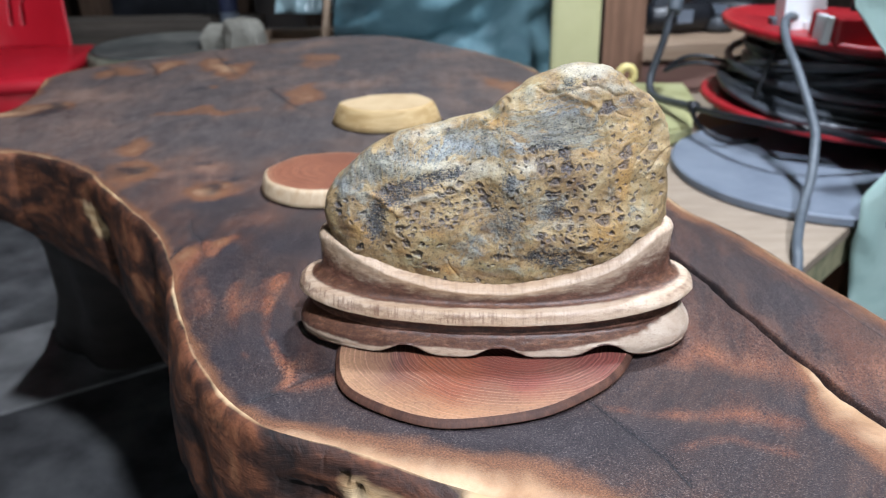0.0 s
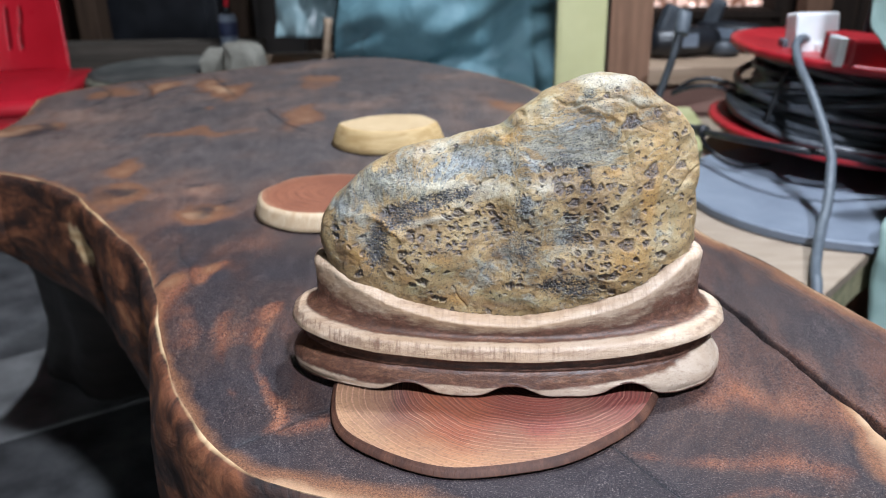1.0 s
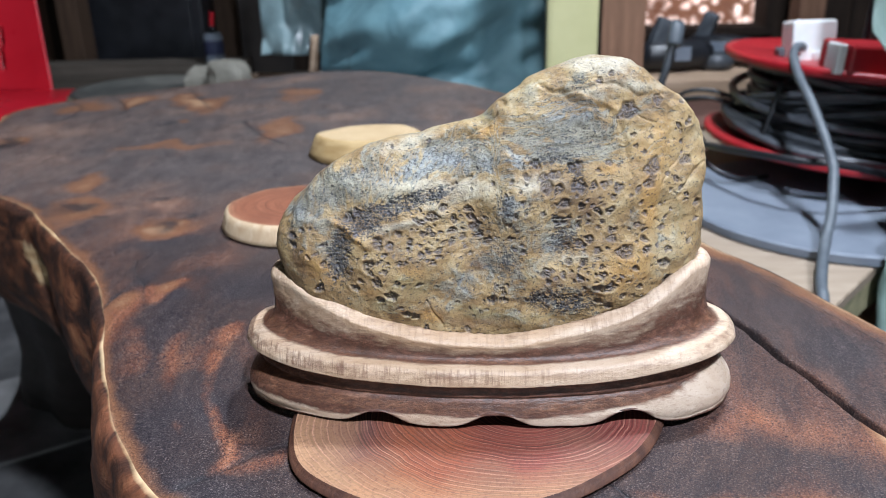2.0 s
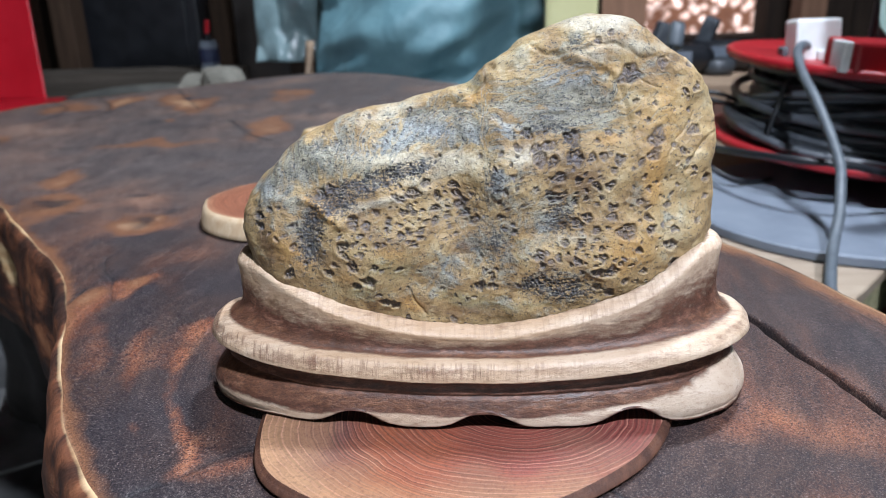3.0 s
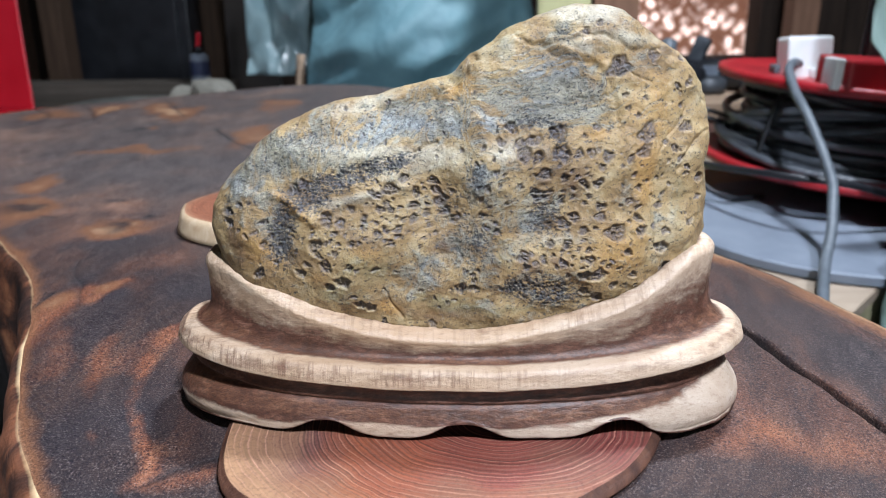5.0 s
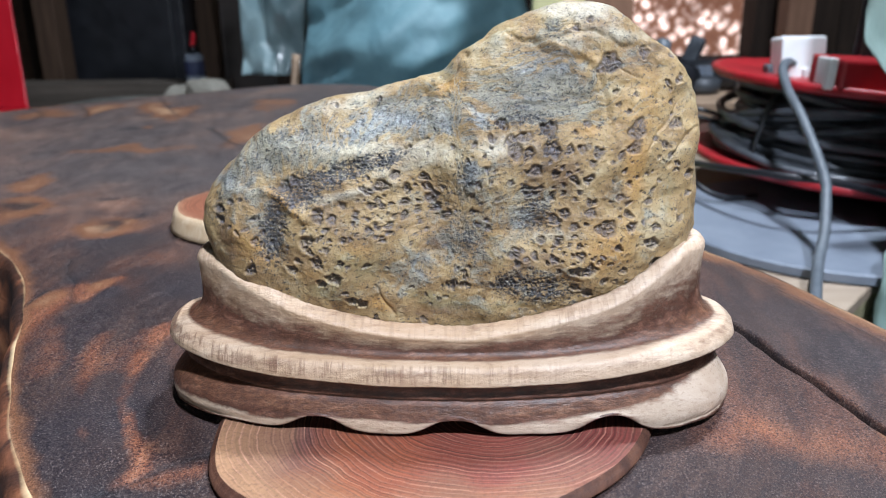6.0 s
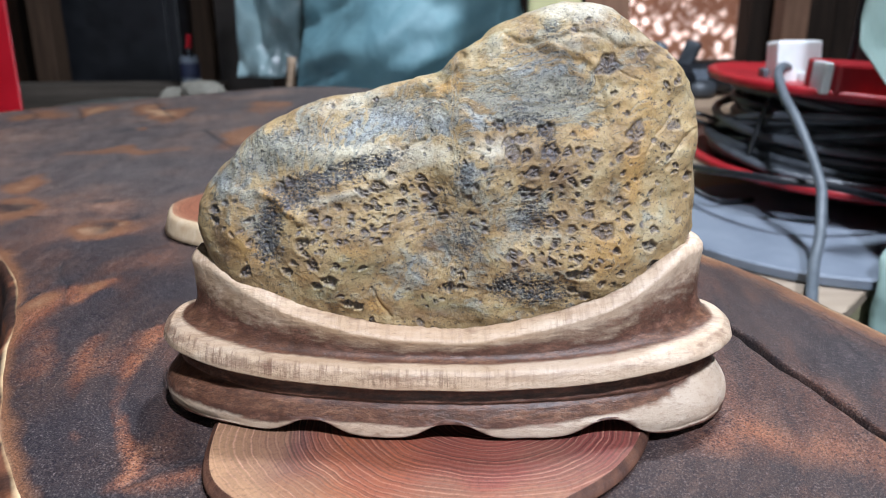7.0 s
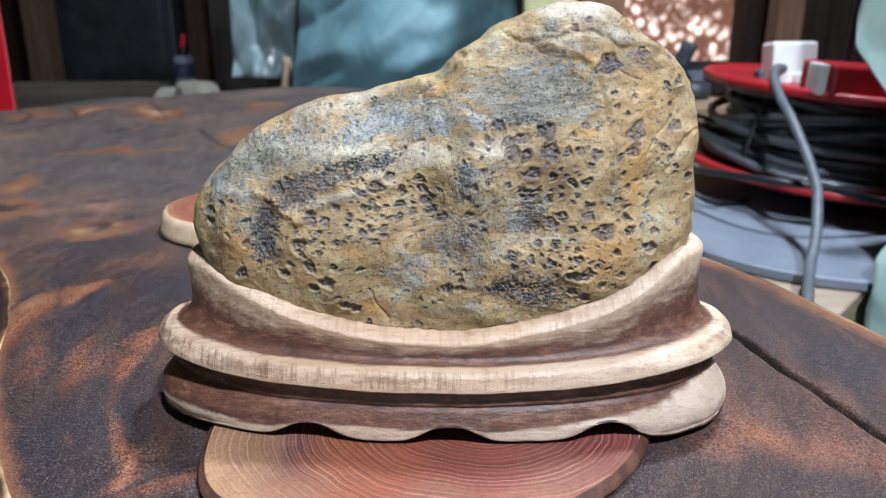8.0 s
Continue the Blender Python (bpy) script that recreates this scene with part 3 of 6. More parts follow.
SCAR = [(-0.079, 0.3125), (-0.072, 0.3175), (-0.063, 0.3240), (-0.054, 0.3325), (-0.044, 0.3380), (-0.036, 0.3450)]
BURN1 = [(-0.165, 0.520), (-0.157, 0.498), (-0.149, 0.487), (-0.139, 0.460)]
BURN2 = [(-0.163, 0.452), (-0.161, 0.464), (-0.158, 0.478)]
FAR1 = [(-0.430, 1.030), (-0.392, 0.985), (-0.386, 0.940), (-0.392, 0.905)]
FAR2 = [(-0.390, 1.060), (-0.352, 1.000), (-0.334, 0.955), (-0.350, 0.915)]
FAR3 = [(-0.305, 1.095), (-0.280, 1.040), (-0.241, 0.960), (-0.270, 0.930)]
SPLITS = ((((-0.040, -0.006), (-0.026, -0.011), (-0.010, -0.017), (0.004, -0.020)), 0.0009), (((-0.072, -0.018), (-0.052, -0.021), (-0.034, -0.022)), 0.0014),
          (((-0.040, -0.025), (-0.022, -0.026), (-0.010, -0.024)), 0.0008), (((0.010, -0.008), (0.024, -0.014), (0.034, -0.016)), 0.0012))
# rusty strokes left by the torch, with width and strength
STROKES = ((((-0.087, 0.437), (-0.089, 0.413), (-0.087, 0.390), (-0.082, 0.368), (-0.074, 0.350), (-0.065, 0.339), (-0.063, 0.330), (-0.069, 0.321)), 0.0034, 1.7),
           (((-0.094, 0.430), (-0.097, 0.406), (-0.097, 0.395)), 0.0050, 0.9),
           (((-0.112, 0.424), (-0.104, 0.388), (-0.091, 0.354), (-0.086, 0.345)), 0.0040, 1.0),
           (((-0.148, 0.424), (-0.150, 0.445), (-0.149, 0.464), (-0.145, 0.481)), 0.0058, 1.7),
           (((-0.136, 0.465), (-0.135, 0.480), (-0.129, 0.492)), 0.0030, 1.2),
           (((-0.062, 0.322), (-0.050, 0.327), (-0.038, 0.334)), 0.0030, 0.9),
           (((0.078, 0.306), (0.097, 0.301), (0.131, 0.302), (0.155, 0.295)), 0.0040, 0.85),
           (((0.097, 0.280), (0.122, 0.285), (0.143, 0.277)), 0.0035, 0.85),
           (((0.118, 0.345), (0.130, 0.350), (0.142, 0.341)), 0.0090, 0.70),
           (((-0.134, 0.430), (-0.126, 0.412), (-0.121, 0.395)), 0.0060, 0.6))
FAR4 = [(-0.190, 0.890), (-0.177, 0.865), (-0.155, 0.825), (-0.135, 0.800)]


def along(points, count):
    p = np.array(points, float)
    s = np.linspace(0, len(p) - 1, count)
    return np.stack([np.interp(s, range(len(p)), p[:, k]) for k in (0, 1)], 1)


def nearest(xy, curve):
    out = np.full(len(xy), 9.0)
    for a in range(0, len(curve), 40):
        d = np.linalg.norm(xy[:, None, :] - curve[None, a:a + 40, :], axis=2).min(1)
        out = np.minimum(out, d)
    return out


def slab_table():
    from mathutils.geometry import delaunay_2d_cdt
    n = 2000
    curve = spline(OUTLINE, n)
    nor = normals2(curve)
    w3 = np.column_stack([curve, np.zeros(n)])
    curve = curve + nor * (0.0016 * layers(w3, 0.045, 3, 5))[:, None]
    nor = normals2(curve)
    inner = curve - nor * 0.004
    rng = np.random.default_rng(3)
    pts = [inner]
    for x0, x1, y0, y1, step in ((-0.25, 0.30, 0.18, 0.62, 0.0032), (-0.56, 0.25, 0.62, 1.25, 0.0050), (-0.56, -0.25, 0.5, 0.62, 0.0045)):
        gx, gy = np.meshgrid(np.arange(x0, x1, step), np.arange(y0, y1, step))
        g = np.stack([gx.ravel(), gy.ravel()], 1)
        g += rng.uniform(-0.3, 0.3, g.shape) * step
        pts.append(g)
    for line, wide in ((HAIR, 0.0004), (SEAM, 0.0004), (FAR1, 0.0012), (FAR2, 0.0012), (FAR3, 0.0012), (FAR4, 0.0012), (SCAR, 0.0006), (BURN1, 0.0006), (BURN2, 0.0006)):
        c = along(line, 160)
        for o in (-2 * wide, -wide, 0, wide, 2 * wide):
            pts.append(c + np.array([o, 0]))
    lead = along(CRACK, 600)
    lead[:, 0] += 0.0009 * layers(np.column_stack([lead, np.zeros(600)]), 0.014, 4, 201)
    pts = pts[:1] + [g[nearest(g, lead) > 0.0046] for g in pts[1:]] + [lead + np.array([o, 0.3 * o]) for o in (-0.0042, -0.0032, -0.0025, -0.0019, -0.0013, -0.0007, 0, 0.0007, 0.0013, 0.0019, 0.0025, 0.0032, 0.0042)]
    cloud = np.concatenate(pts[1:])
    # keep the points inside, and not too near the edge
    px, py = inner[:, 0], inner[:, 1]
    qx, qy = np.roll(px, -1), np.roll(py, -1)
    odd = np.zeros(len(cloud), bool)
    for k in range(n):
        hit = (py[k] > cloud[:, 1]) != (qy[k] > cloud[:, 1])
        with np.errstate(divide="ignore", invalid="ignore"):
            cut = (qx[k] - px[k]) * (cloud[:, 1] - py[k]) / (qy[k] - py[k]) + px[k]
        odd ^= hit & (cloud[:, 0] < cut)
    cloud = cloud[odd]
    cloud = cloud[nearest(cloud, inner) > 0.0012]
    flat = np.concatenate([inner, cloud])
    v2, _, tris, _, _, _ = delaunay_2d_cdt([Vector(p) for p in flat], [(k, (k + 1) % n) for k in range(n)], [], 1, 1e-6)
    xy = np.array([tuple(p) for p in v2])
    x, y = xy[:, 0], xy[:, 1]
    w3 = np.column_stack([xy, np.zeros(len(xy))])
    d_edge = nearest(xy, curve)
    wobble = layers(w3, 0.012, 2, 31) * 0.0012
    crack = np.exp(-((nearest(xy, lead) / (0.0019 + 0.0006 * layers(w3, 0.016, 3, 205))) ** 4))
    hair = np.exp(-((nearest(xy, along(HAIR, 200)) / 0.0006) ** 2)) * 0.9
    hair = np.maximum(hair, 0.6 * np.exp(-((nearest(xy, along(SEAM, 200)) / 0.0007) ** 2)))
    hair = np.maximum(hair, 0.6 * np.exp(-((nearest(xy + 0.5 * wobble[:, None], along(SCAR, 160)) / 0.0012) ** 2)) * (0.7 + 0.4 * layers(w3, 0.012, 2, 211)))
    for line in (BURN1, BURN2):
        hair = np.maximum(hair, 0.5 * np.exp(-((nearest(xy + 0.8 * wobble[:, None], along(line, 120)) / 0.0011) ** 2)))
    for line in (FAR1, FAR2, FAR3, FAR4):
        hair = np.maximum(hair, 0.7 * np.exp(-((nearest(xy, along(line, 80)) / 0.0020) ** 2)))
    knots = np.zeros(len(xy))
    for cx, cy, r in ((-0.244, 0.623, 0.013), (-0.168, 0.580, 0.010), (-0.404, 0.820, 0.022), (-0.267, 0.893, 0.012), (-0.218, 0.600, 0.009), (-0.395, 0.700, 0.012), (-0.155, 0.600, 0.007), (-0.190, 0.640, 0.006)):
        r *= 1.3
        knots = np.maximum(knots, 1.5 * spot(x + 0.5 * r * layers(w3, r, 2, 151), y + 0.7 * r * layers(w3, r, 2, 155), cx, cy, r * 0.75, r * 0.9, 10) ** 2)
    knots = np.clip(knots, 0, 1)
    z = TOP + 0.0006 * layers(w3, 0.06, 3, 9) * np.clip((d_edge - 0.004) / 0.012, 0, 1) - 0.0060 * crack - 0.0008 * hair - 0.0003 * knots
    z -= 0.0012 * np.exp(-np.maximum(d_edge - 0.004, 0) / 0.005)
    warm = np.zeros(len(xy))
    far = np.clip((y - 0.45) / 0.3, 0.3, 1)
    gx = x + 0.014 * far * layers(w3, (0.030, 0.045, 1), 4, 191)
    gy = y + 0.024 * far * layers(w3, (0.030, 0.045, 1), 4, 195)
    near_burns = ((-0.184, 0.621, 0.016, 0.016, 20, 0.8), (-0.153, 0.568, 0.012, 0.012, 0, 0.9), (-0.221, 0.612, 0.020, 0.012, 20, 0.7), (-0.268, 0.680, 0.026, 0.016, 10, 0.7), (-0.175, 0.575, 0.040, 0.030, 20, 0.55), (-0.235, 0.650, 0.040, 0.022, 10, 0.5), (-0.120, 0.520, 0.020, 0.012, 40, 0.5),
                  (-0.390, 0.860, 0.060, 0.030, 20, 0.6), (-0.340, 1.040, 0.080, 0.030, 38, 0.75), (-0.190, 1.130, 0.050, 0.028, 38, 0.75))
    far_burns = ((-0.240, 0.950, 0.070, 0.020, 10, 0.6), (-0.120, 0.900, 0.060, 0.016, 20, 0.55), (0.055, 0.880, 0.030, 0.075, 20, 0.75), (0.000, 1.050, 0.040, 0.030, 0, 0.45), (0.122, 0.372, 0.012, 0.022, 20, 0.55),
                 (0.140, 0.300, 0.030, 0.016, -20, 0.55), (0.100, 0.252, 0.020, 0.014, 0, 0.6), (0.205, 0.350, 0.016, 0.040, 20, 0.4), (0.165, 0.330, 0.022, 0.012, 0, 0.55), (-0.095, 0.350, 0.030, 0.045, 0, -0.35),
                 (0.02, 0.30, 0.06, 0.03, 0, -0.2), (-0.30, 0.76, 0.06, 0.02, 0, 0.4))
    for cx, cy, rx, ry, turn, k in near_burns + far_burns:
        warm += k * spot(gx, gy, cx, cy, rx, ry, turn)
    sway = np.stack([layers(w3, 0.012, 3, 221), layers(w3, 0.012, 3, 225)], 1)
    for line, wide, k in STROKES:
        d = nearest(xy + 0.0011 * sway, along(line, 90))
        warm += k * np.exp(-((d / wide) ** 2)) * (0.85 + 0.35 * layers(w3, 0.009, 3, 231))
    # bluish char between the strokes
    char = np.zeros(len(xy))
    for cx, cy, rx, ry, turn, k in ((-0.100, 0.345, 0.020, 0.020, 0, 1.3), (-0.075, 0.360, 0.010, 0.020, 0, 1.1), (-0.070, 0.312, 0.022, 0.012, 0, 1.0), (-0.125, 0.440, 0.012, 0.030, 10, 0.9), (0.030, 0.285, 0.050, 0.018, 0, 1.0), (0.085, 0.285, 0.030, 0.014, 0, 0.8),
                                    (-0.150, 0.491, 0.008, 0.012, 0, 1.0), (-0.127, 0.470, 0.005, 0.008, 0, 1.0), (-0.164, 0.550, 0.016, 0.024, 20, 1.0), (-0.090, 0.480, 0.040, 0.030, 0, 0.9), (0.190, 0.400, 0.020, 0.040, 20, 0.7),
                                    (-0.180, 0.740, 0.120, 0.060, 0, 0.7), (-0.060, 0.640, 0.080, 0.050, 0, 0.6), (0.160, 0.300, 0.016, 0.016, 0, 0.5), (-0.03, 0.90, 0.06, 0.05, 0, 0.6)):
        char += k * spot(gx, gy, cx, cy, rx, ry, turn)
    char += 0.30 * layers(w3, 0.03, 4, 241)
    # growth lines: rings round two hearts of the trunk
    bend = 0.009 * layers(w3, 0.16, 3, 101) + 0.003 * layers(w3, 0.05, 2, 105)
    d1 = np.hypot((x - 0.035) * 1.0, (y - 0.440) * 0.62)
    d2 = np.hypot((x + 0.045) * 0.75, (y - 0.800) * 1.1)
    flow = -0.025 * np.log(np.exp(-d1 / 0.025) + np.exp(-d2 / 0.025)) + bend
    a1, a2 = np.arctan2(y - 0.385, x - 0.035), np.arctan2(y - 0.80, -(x + 0.045))
    w1 = 1 / (1 + np.exp((d1 - d2) / 0.02))
    run = 0.026 * (np.cos(a1) * w1 + np.cos(a2) * (1 - w1)) + 0.2 * bend
    run2 = 0.026 * (np.sin(a1) * w1 + np.sin(a2) * (1 - w1)) + 0.2 * bend
    width = 0.0065 - 0.0025 * spot(x, y, -0.14, 0.42, 0.06, 0.14) + 0.013 * spot(x, y, 0.02, 0.25, 0.07, 0.05) + 0.006 * spot(x, y, 0.19, 0.48, 0.08, 0.12) + 0.005 * spot(x, y, -0.38, 1.07, 0.16, 0.1)
    rim = np.exp(-(d_edge - 0.002) / width) * (0.72 + 0.25 * layers(w3, 0.05, 2, 12) + 0.50 * spot(x, y, 0.02, 0.25, 0.09, 0.06))
    # a wedge of bare sapwood along the near side of the crack
    aside = np.interp(y, [q[1] for q in CRACK[::-1]], [q[0] for q in CRACK[::-1]]) - x + 0.002 * layers(w3, 0.02, 2, 171)
    wedge = np.clip(1.25 - aside / (0.031 * np.clip((0.357 - y) / 0.075, 0.001, 1)), 0, 1) * (aside > 0.0) * np.clip((0.357 - y) / 0.02, 0, 1)
    rim = np.maximum(rim, 0.80 * wedge)
    rim = np.maximum(rim, 0.75 * spot(x, y, -0.440, 0.800, 0.05, 0.014, 12))
    for cx, cy, rx, ry, turn, k in ((-0.395, 0.985, 0.030, 0.050, 10, 0.50), (-0.345, 1.010, 0.020, 0.045, 10, 0.60), (-0.275, 1.000, 0.022, 0.055, 25, 0.70), (-0.150, 0.850, 0.022, 0.040, 15, 0.58),
                                    (0.060, 0.890, 0.018, 0.055, 22, 0.52), (-0.242, 0.620, 0.022, 0.034, 20, 0.52), (-0.168, 0.577, 0.018, 0.024, 20, 0.58), (-0.405, 0.815, 0.04, 0.025, 12, 0.60),
                                    (-0.151, 0.464, 0.007, 0.012, -20, 0.54), (-0.134, 0.480, 0.005, 0.010, -20, 0.50), (-0.155, 1.035, 0.03, 0.04, 10, 0.5), (-0.265, 0.690, 0.020, 0.030, 20, 0.50), (-0.230, 0.800, 0.05, 0.020, 8, 0.46)):
        rim = np.maximum(rim, k * spot(gx, gy, cx, cy, rx, ry, turn))
    rim = np.maximum(rim, 0.62 * spot(x, y, -0.160, 0.588, 0.006, 0.010, 12))
    rim = np.maximum(rim, 0.55 * spot(x, y, -0.255, 0.905, 0.006, 0.008, 12))
    table = thing("slab_table", (0, 0, 0), "thick live-edge slab table of scorched dark wood with a pale rim", "table")
    faces = [tuple(t) for t in tris]
    me = mesh_of("tabletop", np.column_stack([xy, z]), faces, CHARRED)
    # lively drops with distance: flames weaken and the painted sheen grows
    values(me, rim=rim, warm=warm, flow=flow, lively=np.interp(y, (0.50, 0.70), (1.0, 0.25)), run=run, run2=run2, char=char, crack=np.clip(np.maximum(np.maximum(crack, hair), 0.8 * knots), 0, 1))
    put_mesh("tabletop", me, table, "scorched and brushed dark top with rusty grain")
    # natural edge, ring below ring
    deep = np.interp(curve[:, 1], (0.3, 0.5, 0.62, 0.75), (2.2, 1.9, 1.45, 1.25))
    horn = np.interp(-curve[:, 0], (0.27, 0.32, 0.35, 0.38, 0.42, 0.50), (1.0, 1.03, 0.97, 0.78, 0.56, 0.36))      # the slab thins out towards its horn
    deep *= np.where(curve[:, 1] < 0.80, horn, 1.0)
    profile = ((-0.004, -0.0012), (-0.0015, -0.0018), (0.0010, -0.0040), (0.0030, -0.0080), (0.0050, -0.014), (0.0065, -0.022), (0.0070, -0.031),
               (0.0060, -0.041), (0.0030, -0.051), (-0.0020, -0.061), (-0.0085, -0.070), (-0.0180, -0.078), (-0.0320, -0.085), (-0.055, -0.090))
    fine_k = np.linspace(0, len(profile) - 1, 34)
    profile = [(k, np.interp(k, range(len(profile)), [q[0] for q in profile]), np.interp(k, range(len(profile)), [q[1] for q in profile])) for k in fine_k]
    near_front = curve[:, 1] < 0.33
    rings, rims, scars = [], [], []
    for k, o, dz in profile:
        zz = TOP + dz * (1 + (deep - 1) * min(1, k / 5))
        base = np.column_stack([curve, zz])
        amp = 0.0030 * min(1, k / 5)
        rough = layers(base, (0.040, 0.040, 0.035), 4, 21) * amp + layers(base, (0.09, 0.09, 0.09), 2, 41) * amp * 1.6
        hollow = 0.018 * min(1, k / 4) * spot(curve[:, 0], zz, -0.256, TOP - 0.050, 0.014, 0.030, 25) * (curve[:, 1] < 0.66)
        # long splits and a rotted hole in the bare front of the edge
        spread = np.column_stack([curve[:, 0] + 0.0016 * layers(base, 0.008, 3, 61), zz - TOP + 0.0012 * layers(base, 0.008, 3, 65)])
        scar = np.zeros(n)
        for line, wide in SPLITS:
            scar = np.maximum(scar, np.exp(-((nearest(spread, along(line, 60)) / wide) ** 2)))
        scar = np.maximum(scar, 1 / (1 + np.exp(14 * (np.hypot((spread[:, 0] + 0.004) / 0.0085, (spread[:, 1] + 0.0185) / 0.0050) - 1))))
        scar = scar * near_front
        scars.append(scar)
        rings.append(np.column_stack([curve + nor * (o + rough - hollow - 0.004 * scar)[:, None], zz]))
        rims.append(np.clip(0.62 - k * 0.50 + 0.25 * layers(base, 0.05, 2, 51), 0, 1.0) if k < 2 else np.zeros(n))
    verts = np.concatenate(rings)
    quads = [(a * n + k, a * n + n + k, a * n + n + (k + 1) % n, a * n + (k + 1) % n) for a in range(len(rings) - 1) for k in range(n)]
    quads.append(tuple(range((len(rings) - 1) * n, len(rings) * n))[::-1])
    me = mesh_of("live_edge", verts, [q[::-1] for q in quads], SIDE)
    patch = (1.15 + 0.4 * layers(verts, 0.014, 3, 165)) * spot(verts[:, 0], verts[:, 2], -0.016, TOP - 0.016, 0.020, 0.011, -14) * (verts[:, 1] < 0.33)
    patch = np.maximum(patch, (0.95 + 0.4 * layers(verts, 0.014, 3, 167)) * spot(verts[:, 0], verts[:, 2], 0.028, TOP - 0.008, 0.022, 0.008, -20) * (verts[:, 1] < 0.33))
    patch = np.maximum(patch, (0.95 + 0.7 * layers(verts, 0.012, 3, 161)) * spot(verts[:, 0], verts[:, 2], -0.273, TOP - 0.036, 0.009, 0.017, 30) * (verts[:, 1] < 0.68))
    values(me, rim=np.maximum(np.concatenate(rims), patch), scar=np.concatenate(scars))
    put_mesh("live_edge", me, table, "wrinkled natural edge, scorched brown with bare cream patches")
    # stout root legs
    for cx, cy, r, sx, sy in ((-0.362, 0.90, 0.122, -0.195, 0.39), (0.09, 0.42, 0.09, 0.04, -0.03), (-0.12, 1.05, 0.08, 0.02, 0.05)):
        bm = turned([(r * 1.10, 0.0), (r * 1.22, 0.012), (r * 1.16, 0.06), (r * 0.98, 0.15), (r * 0.92, 0.28), (r * 1.1, 0.44)], 40)
        for v in bm.verts:
            a = math.atan2(v.co.y, v.co.x)
            k = 1 + 0.09 * math.sin(3 * a + cx * 20) + 0.05 * math.sin(7 * a + v.co.z * 9)
            f = 1 - v.co.z / 0.44
            v.co.x, v.co.y = v.co.x * k + cx + sx * f, v.co.y * k + cy + sy * f
        part("leg", bm, BLACK_WOOD, table, "dark trunk-like leg", True)


slab_table()

# ---- slices of branch wood ----


def wood_slice(name, place, radii, thick, taper, face, edge, label, sap=9.0, side=None):
    """A sawn slice: an uneven oval with a worked edge. radii: around, counter-clockwise from +x."""
    n = 128
    a = np.linspace(0, 2 * np.pi, n, endpoint=False)
    ctrl = [(r * math.cos(2 * math.pi * k / len(radii)), r * math.sin(2 * math.pi * k / len(radii))) for k, r in enumerate(radii)]
    curve = spline(ctrl, n)
    ob = thing(name, place, label, "wood slice", "wood slices on the table")
    nor = normals2(curve)
    body = []
    soft = min(0.0022, thick * 0.3)
    for o, z in ((-0.002, 0.0), (0.0, 0.0012), (-taper * 0.3, thick * 0.3), (-taper * 0.7, thick * 0.7), (-taper, thick - soft), (-taper - soft * 0.4, thick - soft * 0.35), (-taper - soft, thick)):
        body.append(np.column_stack([curve + nor * (o + 0.0004 * np.sin(9 * a))[:, None], np.full(n, z)]))
    verts = np.concatenate(body)
    faces = [(i * n + k, i * n + (k + 1) % n, i * n + n + (k + 1) % n, i * n + n + k) for i in range(len(body) - 1) for k in range(n)]
    faces.append(tuple(range(n))[::-1])
    put_mesh("edge", mesh_of("edge", verts, faces, edge), ob)
    top = body[-1]
    rings, rim = [top], [np.ones(n)]
    for f in (0.97, 0.93, 0.86, 0.75, 0.5, 0.25):
        c = top[:, :2].mean(0)
        rings.append(np.column_stack([c + (top[:, :2] - c) * f, np.full(n, thick - 0.0002 * (1 - f))]))
        rim.append(np.full(n, max(0.0, 1 - (1 - f) * sap)))
    verts = np.concatenate(rings + [np.array([[*top[:, :2].mean(0), thick - 0.0002]])])
    faces = [(i * n + k, i * n + (k + 1) % n, i * n + n + (k + 1) % n, i * n + n + k) for i in range(len(rings) - 1) for k in range(n)]
    last = (len(rings) - 1) * n
    faces += [(last + k, last + (k + 1) % n, len(verts) - 1) for k in range(n)]
    me = mesh_of("face", verts, faces, face)
    rim = np.concatenate(rim + [np.zeros(1)])
    if side:
        # sapwood lies towards one side only
        out = verts[:, :2] - top[:, :2].mean(0)
        reach = np.linalg.norm(out, axis=1) + 1e-6
        rim = rim * np.clip(0.55 + 0.75 * (out[:, 0] * side[0] + out[:, 1] * side[1]) / reach, 0, 1)
    values(me, rim=rim)
    put_mesh("face", me, ob)
    # face materials use world coordinates of the slice
    return ob


wood_slice("wood_slice", (0.026, 0.360, TOP + 0.0003), (0.0735, 0.070, 0.062, 0.062, 0.068, 0.0705, 0.0760, 0.0715, 0.0655, 0.0670), 0.0045, 0.0010, BIG_FACE, BIG_EDGE,
           "smooth oval slice of reddish wood with fine rings, under the stand", 2.6, (-0.8, -0.6))
wood_slice("wood_slice", (-0.078, 0.583, TOP + 0.0003), (0.050, 0.050, 0.046, 0.050, 0.053, 0.050, 0.047, 0.048), 0.0125, 0.003, RED_FACE, PALE_EDGE,
           "round wood slice with red heartwood and a pale edge")
wood_slice("wood_slice", (-0.050, 0.752, TOP + 0.0003), (0.050, 0.046, 0.038, 0.040, 0.052, 0.044, 0.039, 0.043), 0.0190, 0.007, YELLOW_FACE, YELLOW_EDGE,
           "thick oval slice of pale yellow wood with sloping sides")

# ---- the carved stand ----
STAND = (0.0308, 0.3735)
STAND_TURN = -2.4


def soft_step(v, a, b):
    """0 below a, 1 above b, smooth between."""
    f = np.clip((v - a) / (b - a), 0, 1)
    return f * f * (3 - 2 * f)


